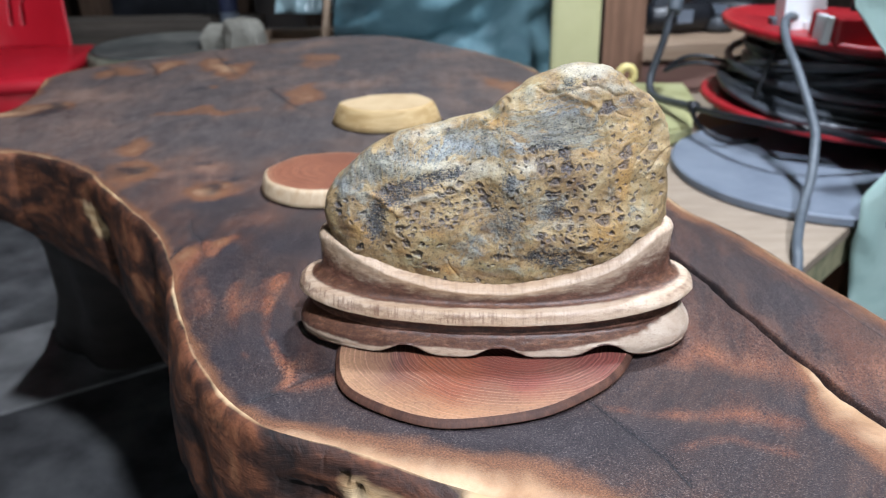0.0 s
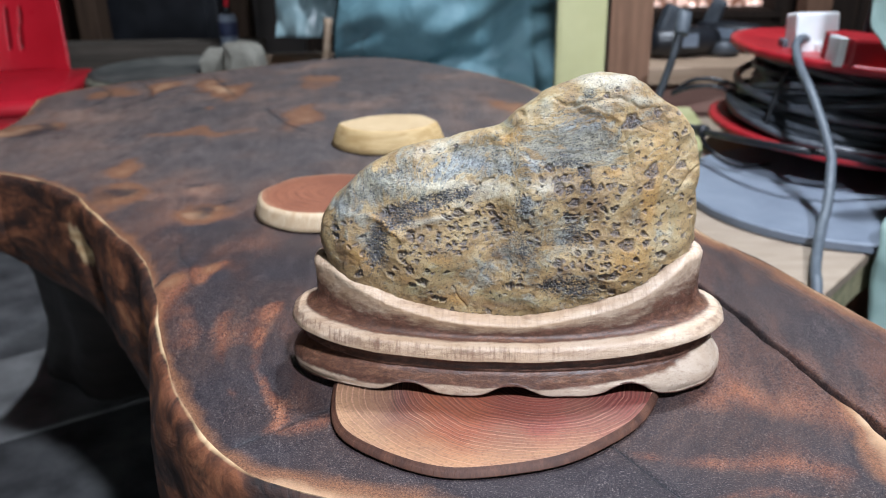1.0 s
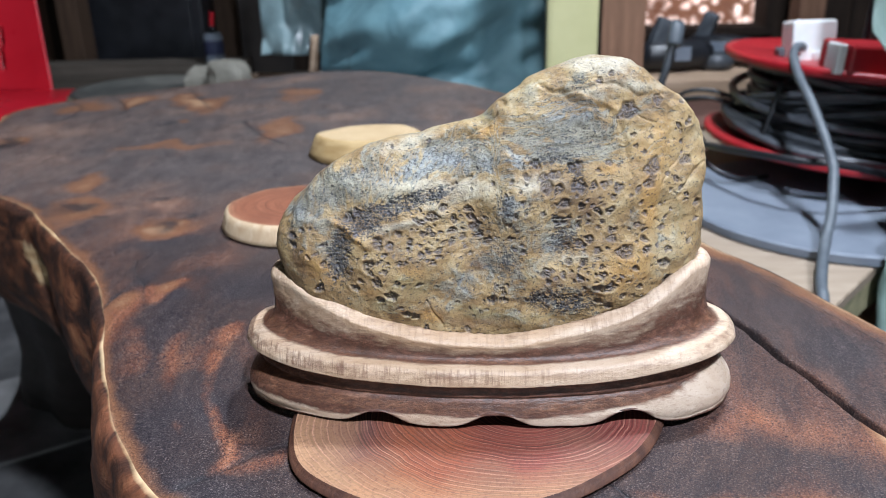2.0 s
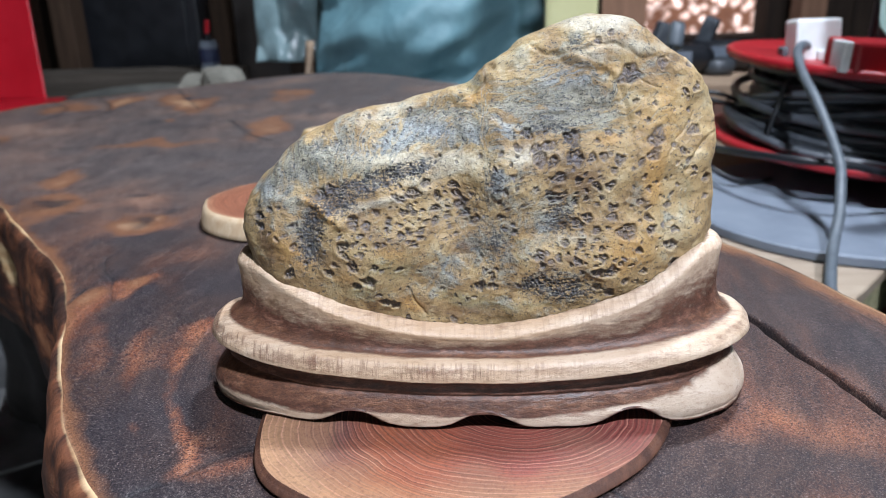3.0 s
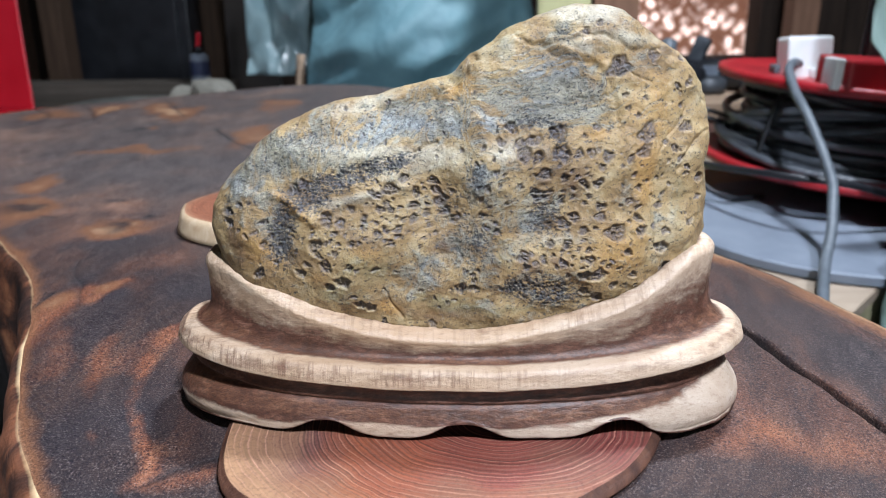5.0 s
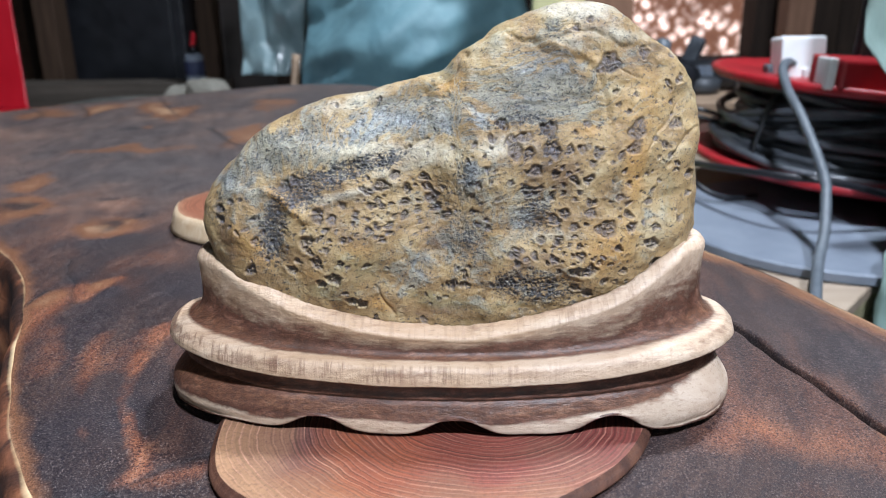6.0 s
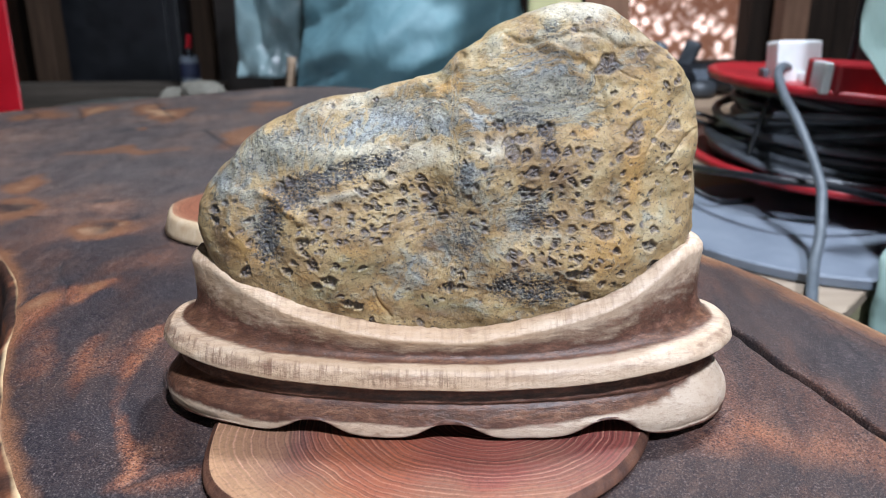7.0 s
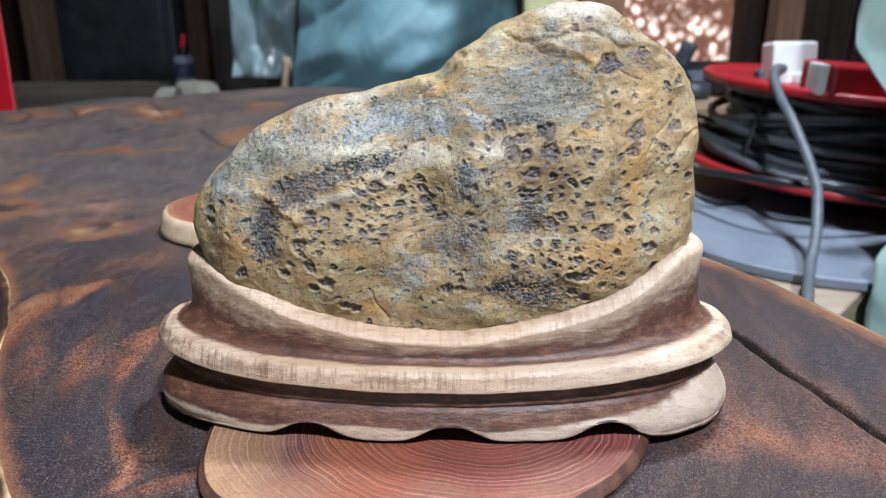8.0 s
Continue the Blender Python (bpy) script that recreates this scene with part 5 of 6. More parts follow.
def viewing_stone():
    rng = np.random.default_rng(11)
    nt, nr, nb = 1400, 330, 40
    th = np.linspace(0, 2 * np.pi, nt, endpoint=False)
    reach = spline([(r, 0) for r in REACH], nt)[:, 0]
    front = np.linspace(0.0, np.pi / 2, nr)
    back = np.linspace(np.pi / 2, np.pi, nb)[1:]
    phi = np.concatenate([front, back])
    power = 2.7
    rho = np.abs(np.sin(phi)) ** (2 / power)
    depth = np.sign(np.cos(phi)) * np.abs(np.cos(phi)) ** (2 / power)
    # even spacing over the face
    rho[:nr] = np.linspace(0, 1, nr) ** 0.85
    rho[:nr] = np.sin(rho[:nr] * np.pi / 2) ** 0.92
    depth[:nr] = (1 - np.clip(rho[:nr], 0, 1) ** power) ** (1 / power)
    x = MID[0] + rho[:, None] * (reach * np.cos(th))[None, :]
    z = MID[2] + rho[:, None] * (reach * np.sin(th))[None, :]
    half = np.where(depth[:, None] > 0, 0.0215, 0.0186)
    y = MID[1] - half * depth[:, None] - 0.045 * (z - 0.59)
    # large forms of the face: a full belly, a sloping shoulder, the saddle between them
    face = np.clip(depth[:, None] * 1.6, 0, 1)
    y += face * (-0.0045 * soft_step(-z, -0.602, -0.572) + 0.0045 * soft_step(z, 0.606, 0.626))
    for cx, cz, rx, rz, k in ((0.014, 0.620, 0.018, 0.012, 0.0045), (-0.024, 0.608, 0.014, 0.012, 0.003), (0.040, 0.603, 0.010, 0.016, -0.0035), (0.0, 0.588, 0.020, 0.014, -0.002),
                              (0.075, 0.582, 0.020, 0.020, -0.002), (0.026, 0.596, 0.006, 0.012, 0.0018), (0.056, 0.590, 0.008, 0.010, 0.0018), (0.095, 0.600, 0.005, 0.030, 0.0014), (-0.023, 0.586, 0.005, 0.009, 0.0016),
                              (0.000, 0.606, 0.014, 0.004, 0.0012), (0.012, 0.573, 0.010, 0.008, 0.0012), (0.054, 0.567, 0.014, 0.006, 0.0012), (0.028, 0.580, 0.008, 0.005, 0.0014)):
        y += k * spot(x, z, cx, cz, rx, rz) * face
    p = np.stack([x, y, z], 2)
    du = np.roll(p, -1, 1) - np.roll(p, 1, 1)
    dv = np.gradient(p, axis=0)
    nor = np.cross(dv, du)
    nor /= np.linalg.norm(nor, axis=2, keepdims=True) + 1e-12
    nor[0] = (0, -1, 0)
    if nor[nr // 2, 0, 1] > 0:
        nor = -nor
        nor[0] = (0, -1, 0)
    flat = p.reshape(-1, 3)
    fx, fz = flat[:, 0], flat[:, 2]
    across = np.repeat(rho, nt) * np.tile(reach, len(rho))
    # the beds run with the outline on the shoulder and lie almost level in the crown
    level = soft_step(fx + 0.0015 * layers(flat, 0.006, 2, 313), 0.0325, 0.0365)
    across = across + 0.0022 * layers(flat, 0.012, 4, 317) * (1 - level)
    along_c, along_s = np.tile(0.06 * np.cos(th), len(rho)), np.tile(0.06 * np.sin(th), len(rho))
    across = across * (1 - level) + (fz - MID[2] - 0.14 * (fx - MID[0]) + 0.0034 * layers(flat, 0.013, 4, 311)) * level
    along_c, along_s = along_c * (1 - level) + fx * level, along_s * (1 - level)
    h = 0.0012 * layers(flat, 0.026, 2, 5) + 0.00085 * layers(flat, (0.011, 0.010, 0.009), 3, 8) + 0.00024 * layers(flat, (0.0040, 0.0036, 0.0034), 3, 15)
    is_front = np.repeat((depth > 0.02), nt)
    fade = np.repeat(np.clip(depth * 2.2, 0, 1), nt)
    grey = zones(fx, fz, HIGH_GREY + LOW_GREY, -0.06)
    # bedding lines that run with the outline, only in the grey rock
    beds = layers(np.column_stack([across, along_c * 0.10, along_s * 0.10]), 0.0016, 3, 301)
    h += 0.00020 * beds * np.clip(grey, 0, 1)
    # creases and low ridges: a line, its width and depth (negative: a ridge)
    q = np.stack([fx, fz], 1) + 0.0009 * np.stack([layers(flat, 0.006, 3, 91), layers(flat, 0.006, 3, 93)], 1)
    for line, wide, deep in ((((56.5, 641.7), (63.8, 637.8), (71.2, 635.7), (76.0, 631.2), (77.9, 625.6), (79.4, 619.3), (80.7, 612.2), (81.3, 600.6)), 0.9, 0.35),
                             (((58.0, 643.2), (65.3, 639.3), (72.7, 637.2), (77.5, 632.6), (79.5, 625.8), (81.0, 619.0)), 1.4, -0.22),
                             (((48.6, 643.7), (57.3, 642.3), (66.3, 643.2), (74.6, 644.2), (81.5, 640.8), (92.3, 639.4)), 0.8, 0.45),
                             (((91.1, 597.4), (92.6, 588.1), (90.8, 581.4), (89.0, 569.9)), 0.9, 0.50),
                             (((24.6, 626.0), (29.6, 629.4), (33.9, 634.3), (36.0, 637.7)), 1.0, 0.9),
                             (((32.1, 624.6), (34.1, 616.5), (33.5, 609.1), (35.9, 602.1), (33.4, 593.4)), 2.2, 0.35),
                             (((-25.4, 598.7), (-19.5, 596.0), (-12.5, 591.7)), 1.8, -1.1),
                             (((17.8, 610.7), (21.1, 612.5), (25.3, 613.8)), 0.5, 0.7),
                             (((107.6, 615.0), (102.6, 610.5), (98.1, 604.5)), 0.7, 0.6),
                             (((101.6, 622.2), (92.1, 610.9)), 0.5, 0.3),
                             (((-20.4, 597.9), (-8.9, 602.6), (3.8, 606.2), (17.0, 609.9)), 2.0, 0.4),
                             (((-11.7, 591.1), (-9.0, 594.4), (-3.9, 596.8), (7.0, 599.0), (16.9, 601.4)), 1.5, -0.8),
                             (((7.8, 569.6), (11.4, 563.7), (14.4, 560.7)), 0.5, 0.5),
                             (((82.3, 634.2), (85.0, 632.1), (88.1, 630.9)), 0.35, 0.35)):
        l = np.array(line) / 1000
        near = is_front & (fx > l[:, 0].min() - 0.012) & (fx < l[:, 0].max() + 0.012) & (fz > l[:, 1].min() - 0.012) & (fz < l[:, 1].max() + 0.012)
        d = nearest(q[near], along(l, 120))
        h[near] -= 1.1 * fade[near] * deep / 1000 * np.exp(-((d / (wide / 1000)) ** 2))
    # a flake lost from the upper face, its edge left standing
    flake = spot(fx + 0.002 * layers(flat, 0.009, 3, 141), fz + 0.002 * layers(flat, 0.009, 3, 145), 0.0556, 0.6299, 0.0230, 0.0125, -6)
    h -= fade * 0.0005 / (1 + np.exp((0.40 - flake) * 50))
    # hollows: flat-floored and ragged, divided by thin walls
    pit = np.zeros(len(flat))
    sink = np.zeros(len(flat))
    wx, wz = 0.00042 * layers(flat, 0.0022, 3, 111), 0.00042 * layers(flat, 0.0022, 3, 115)
    order = np.argsort(fx)
    sx = fx[order]
    dots = [(cx / 1000, cz / 1000, r / 1000, 1) for cx, cz, r in CROWN_HOLLOWS + BELLY_HOLLOWS + BASE_HOLLOWS + SHOULDER_HOLLOWS + SNOUT_HOLLOWS]
    for cx, cz, rx, rz, count in ((0.086, 0.590, 0.012, 0.020, 40), (0.060, 0.606, 0.016, 0.010, 110), (0.018, 0.594, 0.014, 0.009, 80), (-0.008, 0.586, 0.012, 0.010, 40), (0.068, 0.577, 0.016, 0.008, 40),
                                  (0.095, 0.615, 0.010, 0.014, 22), (0.030, 0.572, 0.026, 0.008, 34), (-0.026, 0.588, 0.008, 0.010, 26), (0.000, 0.618, 0.026, 0.006, 16), (0.040, 0.600, 0.008, 0.012, 26)):
        for _ in range(count):
            dots.append((rng.normal(cx, rx * 0.62), rng.normal(cz, rz * 0.62), rng.choice((0.0003, 0.0004, 0.0005, 0.0007, 0.0009)) * rng.uniform(0.8, 1.2), 0))
    made = []
    for ox, oz, r, big in dots:
        if not big and any(abs(ox - k[0]) < r + k[2] and abs(oz - k[1]) < r + k[2] for k in made):
            continue
        made.append((ox, oz, r))
        a, b = np.searchsorted(sx, (ox - 2.2 * r - 0.001, ox + 2.2 * r + 0.001))
        idx = order[a:b]
        idx = idx[is_front[idx] & (np.abs(fz[idx] - oz) < 2.2 * r + 0.001)]
        if not len(idx):
            continue
        t = rng.uniform(-60, 60)
        c, s = math.cos(radians(t)), math.sin(radians(t))
        u, v = fx[idx] - ox + wx[idx], fz[idx] - oz + wz[idx]
        ang = np.arctan2(v, u)
        wob = 1 + 0.10 * np.sin(3 * ang + t) + 0.08 * np.sin(5 * ang + 2 * t)
        d = np.sqrt(((u * c + v * s) / (r * rng.uniform(1.0, 1.25))) ** 2 + ((-u * s + v * c) / (r * rng.uniform(0.75, 0.95))) ** 2) * wob
        hole = 1 / (1 + np.exp((d - 1) * (9 + 4000 * r)))
        sink[idx] = np.maximum(sink[idx], hole * min(0.00036 + 0.34 * r, 0.0011) * rng.uniform(0.8, 1.15))
        h[idx] += min(r, 0.0015) * 0.08 * np.exp(-(((d - 1.35) / 0.30) ** 2))
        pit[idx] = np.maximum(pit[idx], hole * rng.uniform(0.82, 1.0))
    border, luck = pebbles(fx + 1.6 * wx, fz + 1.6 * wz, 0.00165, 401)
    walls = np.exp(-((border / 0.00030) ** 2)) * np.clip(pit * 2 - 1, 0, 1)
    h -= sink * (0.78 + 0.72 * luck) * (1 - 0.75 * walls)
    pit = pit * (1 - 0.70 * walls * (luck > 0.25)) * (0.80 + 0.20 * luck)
    # crumbly, close-set holes in the dark rock
    dark = zones(fx, fz, DARK_ZONES)
    crumb, chance = pebbles(fx + 1.2 * wx, fz + 1.2 * wz, 0.0011, 431)
    rough = np.clip(dark * 1.3 - 0.25, 0, 1) * fade
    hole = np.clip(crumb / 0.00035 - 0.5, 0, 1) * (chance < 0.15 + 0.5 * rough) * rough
    h -= 0.00042 * hole
    flat = flat + nor.reshape(-1, 3) * h[:, None]
    m = len(phi)
    keep = np.concatenate([flat[:1], flat[nt:]])
    faces = [(0, 1 + (k + 1) % nt, 1 + k) for k in range(nt)]
    faces += [(1 + i * nt + k, 1 + i * nt + (k + 1) % nt, 1 + i * nt + nt + (k + 1) % nt, 1 + i * nt + nt + k) for i in range(m - 3) for k in range(nt)]
    last = 1 + (m - 3) * nt
    faces.append(tuple(last + k for k in range(nt)))
    me = mesh_of("viewing_stone", keep, faces, STONE)
    pick = np.concatenate([[0], np.arange(nt, len(flat))])
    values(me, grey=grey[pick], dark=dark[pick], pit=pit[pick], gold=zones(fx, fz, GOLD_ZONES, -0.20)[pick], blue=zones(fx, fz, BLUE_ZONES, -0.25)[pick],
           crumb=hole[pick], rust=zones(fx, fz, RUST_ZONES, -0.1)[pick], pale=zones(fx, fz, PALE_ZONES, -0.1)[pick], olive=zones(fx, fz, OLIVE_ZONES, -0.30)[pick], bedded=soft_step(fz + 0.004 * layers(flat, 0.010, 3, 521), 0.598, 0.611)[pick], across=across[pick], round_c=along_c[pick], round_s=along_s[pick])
    ob = new("viewing_stone", me)
    tagged(ob, "waxed ochre and grey pitted river stone set in a carved stand", "stone")


viewing_stone()

# ---- beside the table: board, disc and cable reel ----
BOARD_Z = 0.374


def prism(points, z0, z1, bevel=0.002):
    bm = bmesh.new()
    vs = [bm.verts.new((x, y, z0)) for x, y in points]
    f = bm.faces.new(vs)
    got = bmesh.ops.extrude_face_region(bm, geom=[f])
    bmesh.ops.translate(bm, vec=(0, 0, z1 - z0), verts=[v for v in got["geom"] if isinstance(v, bmesh.types.BMVert)])
    bmesh.ops.recalc_face_normals(bm, faces=bm.faces)
    if bevel:
        bmesh.ops.bevel(bm, geom=bm.edges[:], offset=bevel, segments=2, affect="EDGES")
    return bm


def side_bench():
    ob = thing("side_bench", (0.4, 1.1, 0), "low bench of pale boards with a raw mossy end", "bench")
    inv = pose(-0.4, -1.1, 0)
    bm = prism([(0.20, 0.725), (0.350, 0.735), (0.440, 0.835), (0.72, 1.05), (0.72, 1.42), (0.20, 1.42)], BOARD_Z - 0.012, BOARD_Z, 0.001)
    bm.transform(inv)
    part("board", bm, PLY, ob, "pale plywood board")
    bm = prism([(0.21, 0.732), (0.349, 0.742), (0.438, 0.840), (0.71, 1.06), (0.71, 1.40), (0.21, 1.40)], BOARD_Z - 0.055, BOARD_Z - 0.0125, 0.004)
    bm.transform(inv)
    part("plank", bm, RAW_END, ob, "thick raw plank with mossy bark edge")
    for x, y in ((0.26, 0.85), (0.62, 1.15), (0.26, 1.34), (0.64, 1.34)):
        bm = box((0.06, 0.06, BOARD_Z - 0.056), (x, y, (BOARD_Z - 0.056) / 2), 0.004)
        bm.transform(inv)
        part("leg", bm, BROWN, ob)


side_bench()
disc = part("round_board", turned([(0.186, 0), (0.190, 0.002), (0.190, 0.010), (0.187, 0.012)], 96), GREY_BOARD)
disc.location = (0.482, 1.010, BOARD_Z + 0.0003)
tagged(disc, "grey painted round board lying on the bench", "round board")


def cable_reel():
    cx, cy = 0.575, 1.165
    ob = thing("cable_reel", (cx, cy, BOARD_Z + 0.0125), "red plastic extension cable reel wound with black cable", "cable reel")
    z0 = 0.418 - BOARD_Z - 0.0125
    z1 = z0 + 0.105
    lean = pose(-0.0100, 0, 0, 0, 4.0, 0)      # the drum has sunk to one side

    def leaning(name, bm, material, label="", smooth=True):
        bm.transform(lean)
        return part(name, bm, material, ob, label, smooth)
    flange = [(0.02, -0.003), (0.187, -0.003), (0.196, -0.006), (0.200, -0.003), (0.200, 0.004), (0.196, 0.006), (0.187, 0.0035), (0.02, 0.003)]
    leaning("flange", turned(flange, 96, (0, 0, z0)), REEL_RED, "red plastic flange")
    leaning("flange", turned([(r * 0.945, h) for r, h in flange], 96, (0.0, 0, z1)), REEL_RED, "red plastic flange")
    leaning("drum", turned([(0.085, z0), (0.085, z1)], 48), BLACK_METAL, "", False)
    part("base", turned([(0.088, 0.0), (0.092, 0.004), (0.092, z0 * 0.3), (0.112, z0 * 0.5), (0.116, z0 - 0.016), (0.05, z0 - 0.016)], 64), BLACK_METAL, ob, "black base ring", True)
    rng = random.Random(4)
    # windings: uneven turns of cable, the outer ones slack and crossing each other
    for k in range(46):
        lay = k // 9
        h = z0 + 0.0105 + (k % 9) * 0.0092 + rng.uniform(-0.002, 0.002)
        slack = lay / 5
        r = 0.112 + 0.0105 * lay + rng.uniform(-0.005, 0.005) + 0.014 * (1 - (k % 9) / 8) * (lay > 1) - 0.006 * ((k % 9) / 8) * (lay > 2)
        tilt_a, tilt = rng.uniform(0, 6.28), rng.uniform(0.0, 0.013) * (1 + lay * 0.7)
        off_a, off = rng.uniform(2.4, 4.4), 0.010 * slack * rng.uniform(0.2, 1.0)
        pts = []
        for j in range(37):
            a = 2 * math.pi * j / 36
            rr = r + 0.003 * math.sin(2 * a + k) + 0.0035 * slack * math.sin(3 * a + 2 * k)
            zz = min(max(h + tilt * math.sin(a + tilt_a), z0 + 0.009), z1 - 0.010)
            pts.append((rr * math.cos(a) + off * math.cos(off_a), rr * math.sin(a) + off * math.sin(off_a), zz))
        leaning("cable_turn", pipe(pts, 0.0052, 8, 2), RUBBER)
    # one loop that has sprung out, two loose ends, and the ties round the bundle
    sprung = [(0.168 * math.cos(a) - 0.002, 0.170 * math.sin(a), z0 + 0.056 + 0.013 * math.sin(a + 0.4)) for a in [2.3 + 0.11 * k for k in range(28)]]
    leaning("cable_turn", pipe(sprung, 0.0056, 10, 3), RUBBER)
    for lift in (0.0, 0.010):
        leaning("loose_end", pipe([(-0.150, 0.030, z0 + 0.030 + lift), (-0.190, 0.050, z0 + 0.038 + lift), (-0.222, 0.062, z0 + 0.033 + lift), (-0.246, 0.070, z0 + 0.020)], 0.0030, 8, 4), BLACK_METAL)
    for a in (207, 262):
        c, d = math.cos(radians(a)), math.sin(radians(a))
        leaning("cable_tie", pipe([(r * c, r * d, z) for r, z in ((0.160, z0 + 0.009), (0.180, z0 + 0.014), (0.178, z0 + 0.034), (0.171, z0 + 0.060), (0.164, z0 + 0.084), (0.145, z0 + 0.090))], 0.0030, 8, 4), BLACK_METAL, "black cable tie")
    # switch box and sockets on the upper flange
    housing = leaning("socket_box", box((0.130, 0.07, 0.034), (-0.048, -0.118, z1 + 0.018), 0.004, (0, 0, 4)), REEL_RED, "red socket housing", False)
    plate = box((0.010, 0.028, 0.034), (-0.1185, -0.137, z1 + 0.018), 0.002, (0, 0, 4))
    plate.transform(lean)
    part("socket_plate", plate, WHITE_PLASTIC, housing, "white socket plate")
    leaning("core", turned([(0.03, 0), (0.03, 0.05), (0.02, 0.055)], 32, (0.02, 0.01, z1)), BLACK_METAL, "", False)
    part("crank_rod", pipe([(-0.053, -0.065, z1 + 0.002), (-0.050, -0.065, z1 + 0.05), (-0.042, -0.065, z1 + 0.17)], 0.0042, 10, 4), BLACK_METAL, ob, "thin black rod", True)
    # tube frame
    part("tube_frame", pipe([(-0.219, 0.152, 0.178), (-0.224, 0.150, 0.159), (-0.236, 0.140, 0.112), (-0.249, 0.135, 0.070), (-0.2565, 0.130, 0.045), (-0.2585, 0.115, 0.0285), (-0.2543, 0.075, 0.0260),
                             (-0.237, -0.035, 0.0418)], 0.0060, 14, 8), TUBE_STEEL, ob, "dark bent steel tube", True)
    part("front_tube", pipe([(-0.2375, -0.033, 0.0416), (-0.218, -0.107, 0.0505), (-0.195, -0.163, 0.0575), (-0.165, -0.197, 0.0590), (-0.120, -0.208, 0.0550), (-0.04, -0.196, 0.0330)], 0.0042, 12, 8), BLACK_METAL, ob, "thin black front tube", True)
    part("joint", turned([(0.0075, -0.010), (0.0085, -0.007), (0.0085, 0.007), (0.0075, 0.010)], 20, (-0.2355, -0.040, 0.0425), (80, 0, 10)), BLACK_METAL, ob, "black tube joint", True)
    part("brace", pipe([(-0.236, -0.036, 0.038), (-0.232, -0.055, 0.026), (-0.218, -0.078, 0.014), (-0.195, -0.085, 0.006), (-0.150, -0.070, 0.004)], 0.0032, 10, 6), BLACK_METAL, ob, "thin black brace", True)
    part("tube_cap", turned([(0.0100, 0), (0.0112, 0.004), (0.0112, 0.034), (0.009, 0.037)], 20, (-0.2265, 0.143, 0.142), (-24, 12, 0)), GREY_RUBBER, ob, "grey rubber grip", True)
    return ob


cable_reel()


def plug():
    ob = thing("plug_adapter", (0.470, 1.130, 0.5275), "white multi-socket plug adapter pushed into the reel", "plug")
    body = part("body", box((0.057, 0.032, 0.055), (0.002, 0.008, 0.0245), 0.004, (-8, 0, 5)), WHITE_PLASTIC, ob)
    part("socket", box((0.014, 0.012, 0.018), (-0.012, -0.012, 0.013), 0.002, (-8, 0, 5)), WHITE_PLASTIC, body)
    part("socket", box((0.011, 0.010, 0.014), (0.006, -0.012, 0.009), 0.0015, (-8, 0, 5)), WHITE_PLASTIC, body)
    part("side_block", box((0.014, 0.020, 0.018), (-0.026, 0.018, 0.009), 0.003), GREY_RUBBER, ob, "dark blue-grey plug behind")
    way = [(0.462, 1.122, 0.545), (0.453, 1.112, 0.551), (0.438, 1.090, 0.553), (0.427, 1.070, 0.546), (0.420, 1.030, 0.528), (0.419, 0.990, 0.509), (0.420, 0.945, 0.478), (0.419, 0.915, 0.455), (0.415, 0.900, 0.442),
           (0.401, 0.865, 0.417), (0.382, 0.830, 0.399), (0.355, 0.770, 0.386), (0.346, 0.743, 0.380), (0.342, 0.722, 0.345), (0.341, 0.718, 0.300)]
    bm = pipe(way, 0.0054, 12, 8)
    bm.transform(pose(-0.470, -1.130, -0.5275))
    part("cord", bm, GREY_RUBBER, ob, "thick grey power cord hanging down", True)


plug()
lever = thing("clamp", (0.27, 1.12, BOARD_Z), "flat olive-yellow clamp with a yellow plastic ring", "clamp")
bar = prism([(0.215, 1.090), (0.312, 1.115), (0.347, 1.140), (0.392, 1.300), (0.400, 1.390), (0.240, 1.405)], BOARD_Z + 0.0003, BOARD_Z + 0.026, 0.005)
bar.transform(pose(-0.27, -1.12, -BOARD_Z))
part("bar", bar, OLIVE_PAINT, lever, "olive painted bar")
part("ring", pipe([(0.010 * math.cos(a) - 0.026, 0.0, 0.102 + 0.011 * math.sin(a)) for a in [2 * math.pi * k / 12 for k in range(13)]], 0.0055, 10, 3), YELLOW_PLASTIC, lever, "yellow plastic ring", True)
part("stem", box((0.014, 0.012, 0.070), (-0.026, 0, 0.058), 0.003), YELLOW_PLASTIC, lever)


def draped(name, x0, x1, z0, z1, shape, material, label, category, nx=120, nz=100):
    """A hanging or thrown-over sheet; shape(u, v) gives its depth at each place."""
    u, v = np.meshgrid(np.linspace(0, 1, nx), np.linspace(0, 1, nz))
    x, z = x0 + (x1 - x0) * u, z0 + (z1 - z0) * v
    y, x = shape(u, v, x, z)
    verts = np.stack([x, y, z], 2).reshape(-1, 3)
    faces = [(i * nx + j, i * nx + j + 1, i * nx + nx + j + 1, i * nx + nx + j) for i in range(nz - 1) for j in range(nx - 1)]
    me = mesh_of(name, verts, faces, material)
    ob = new(name, me)
    sol = ob.modifiers.new("thick", "SOLIDIFY")
    sol.thickness = 0.002
    return tagged(ob, label, category)


def folds(x, z, size, seed):
    p = np.stack([x.ravel(), z.ravel(), np.zeros(x.size)], 1)
    n = layers(p, size, 3, seed)
    return (1 - np.abs(n)).reshape(x.shape)


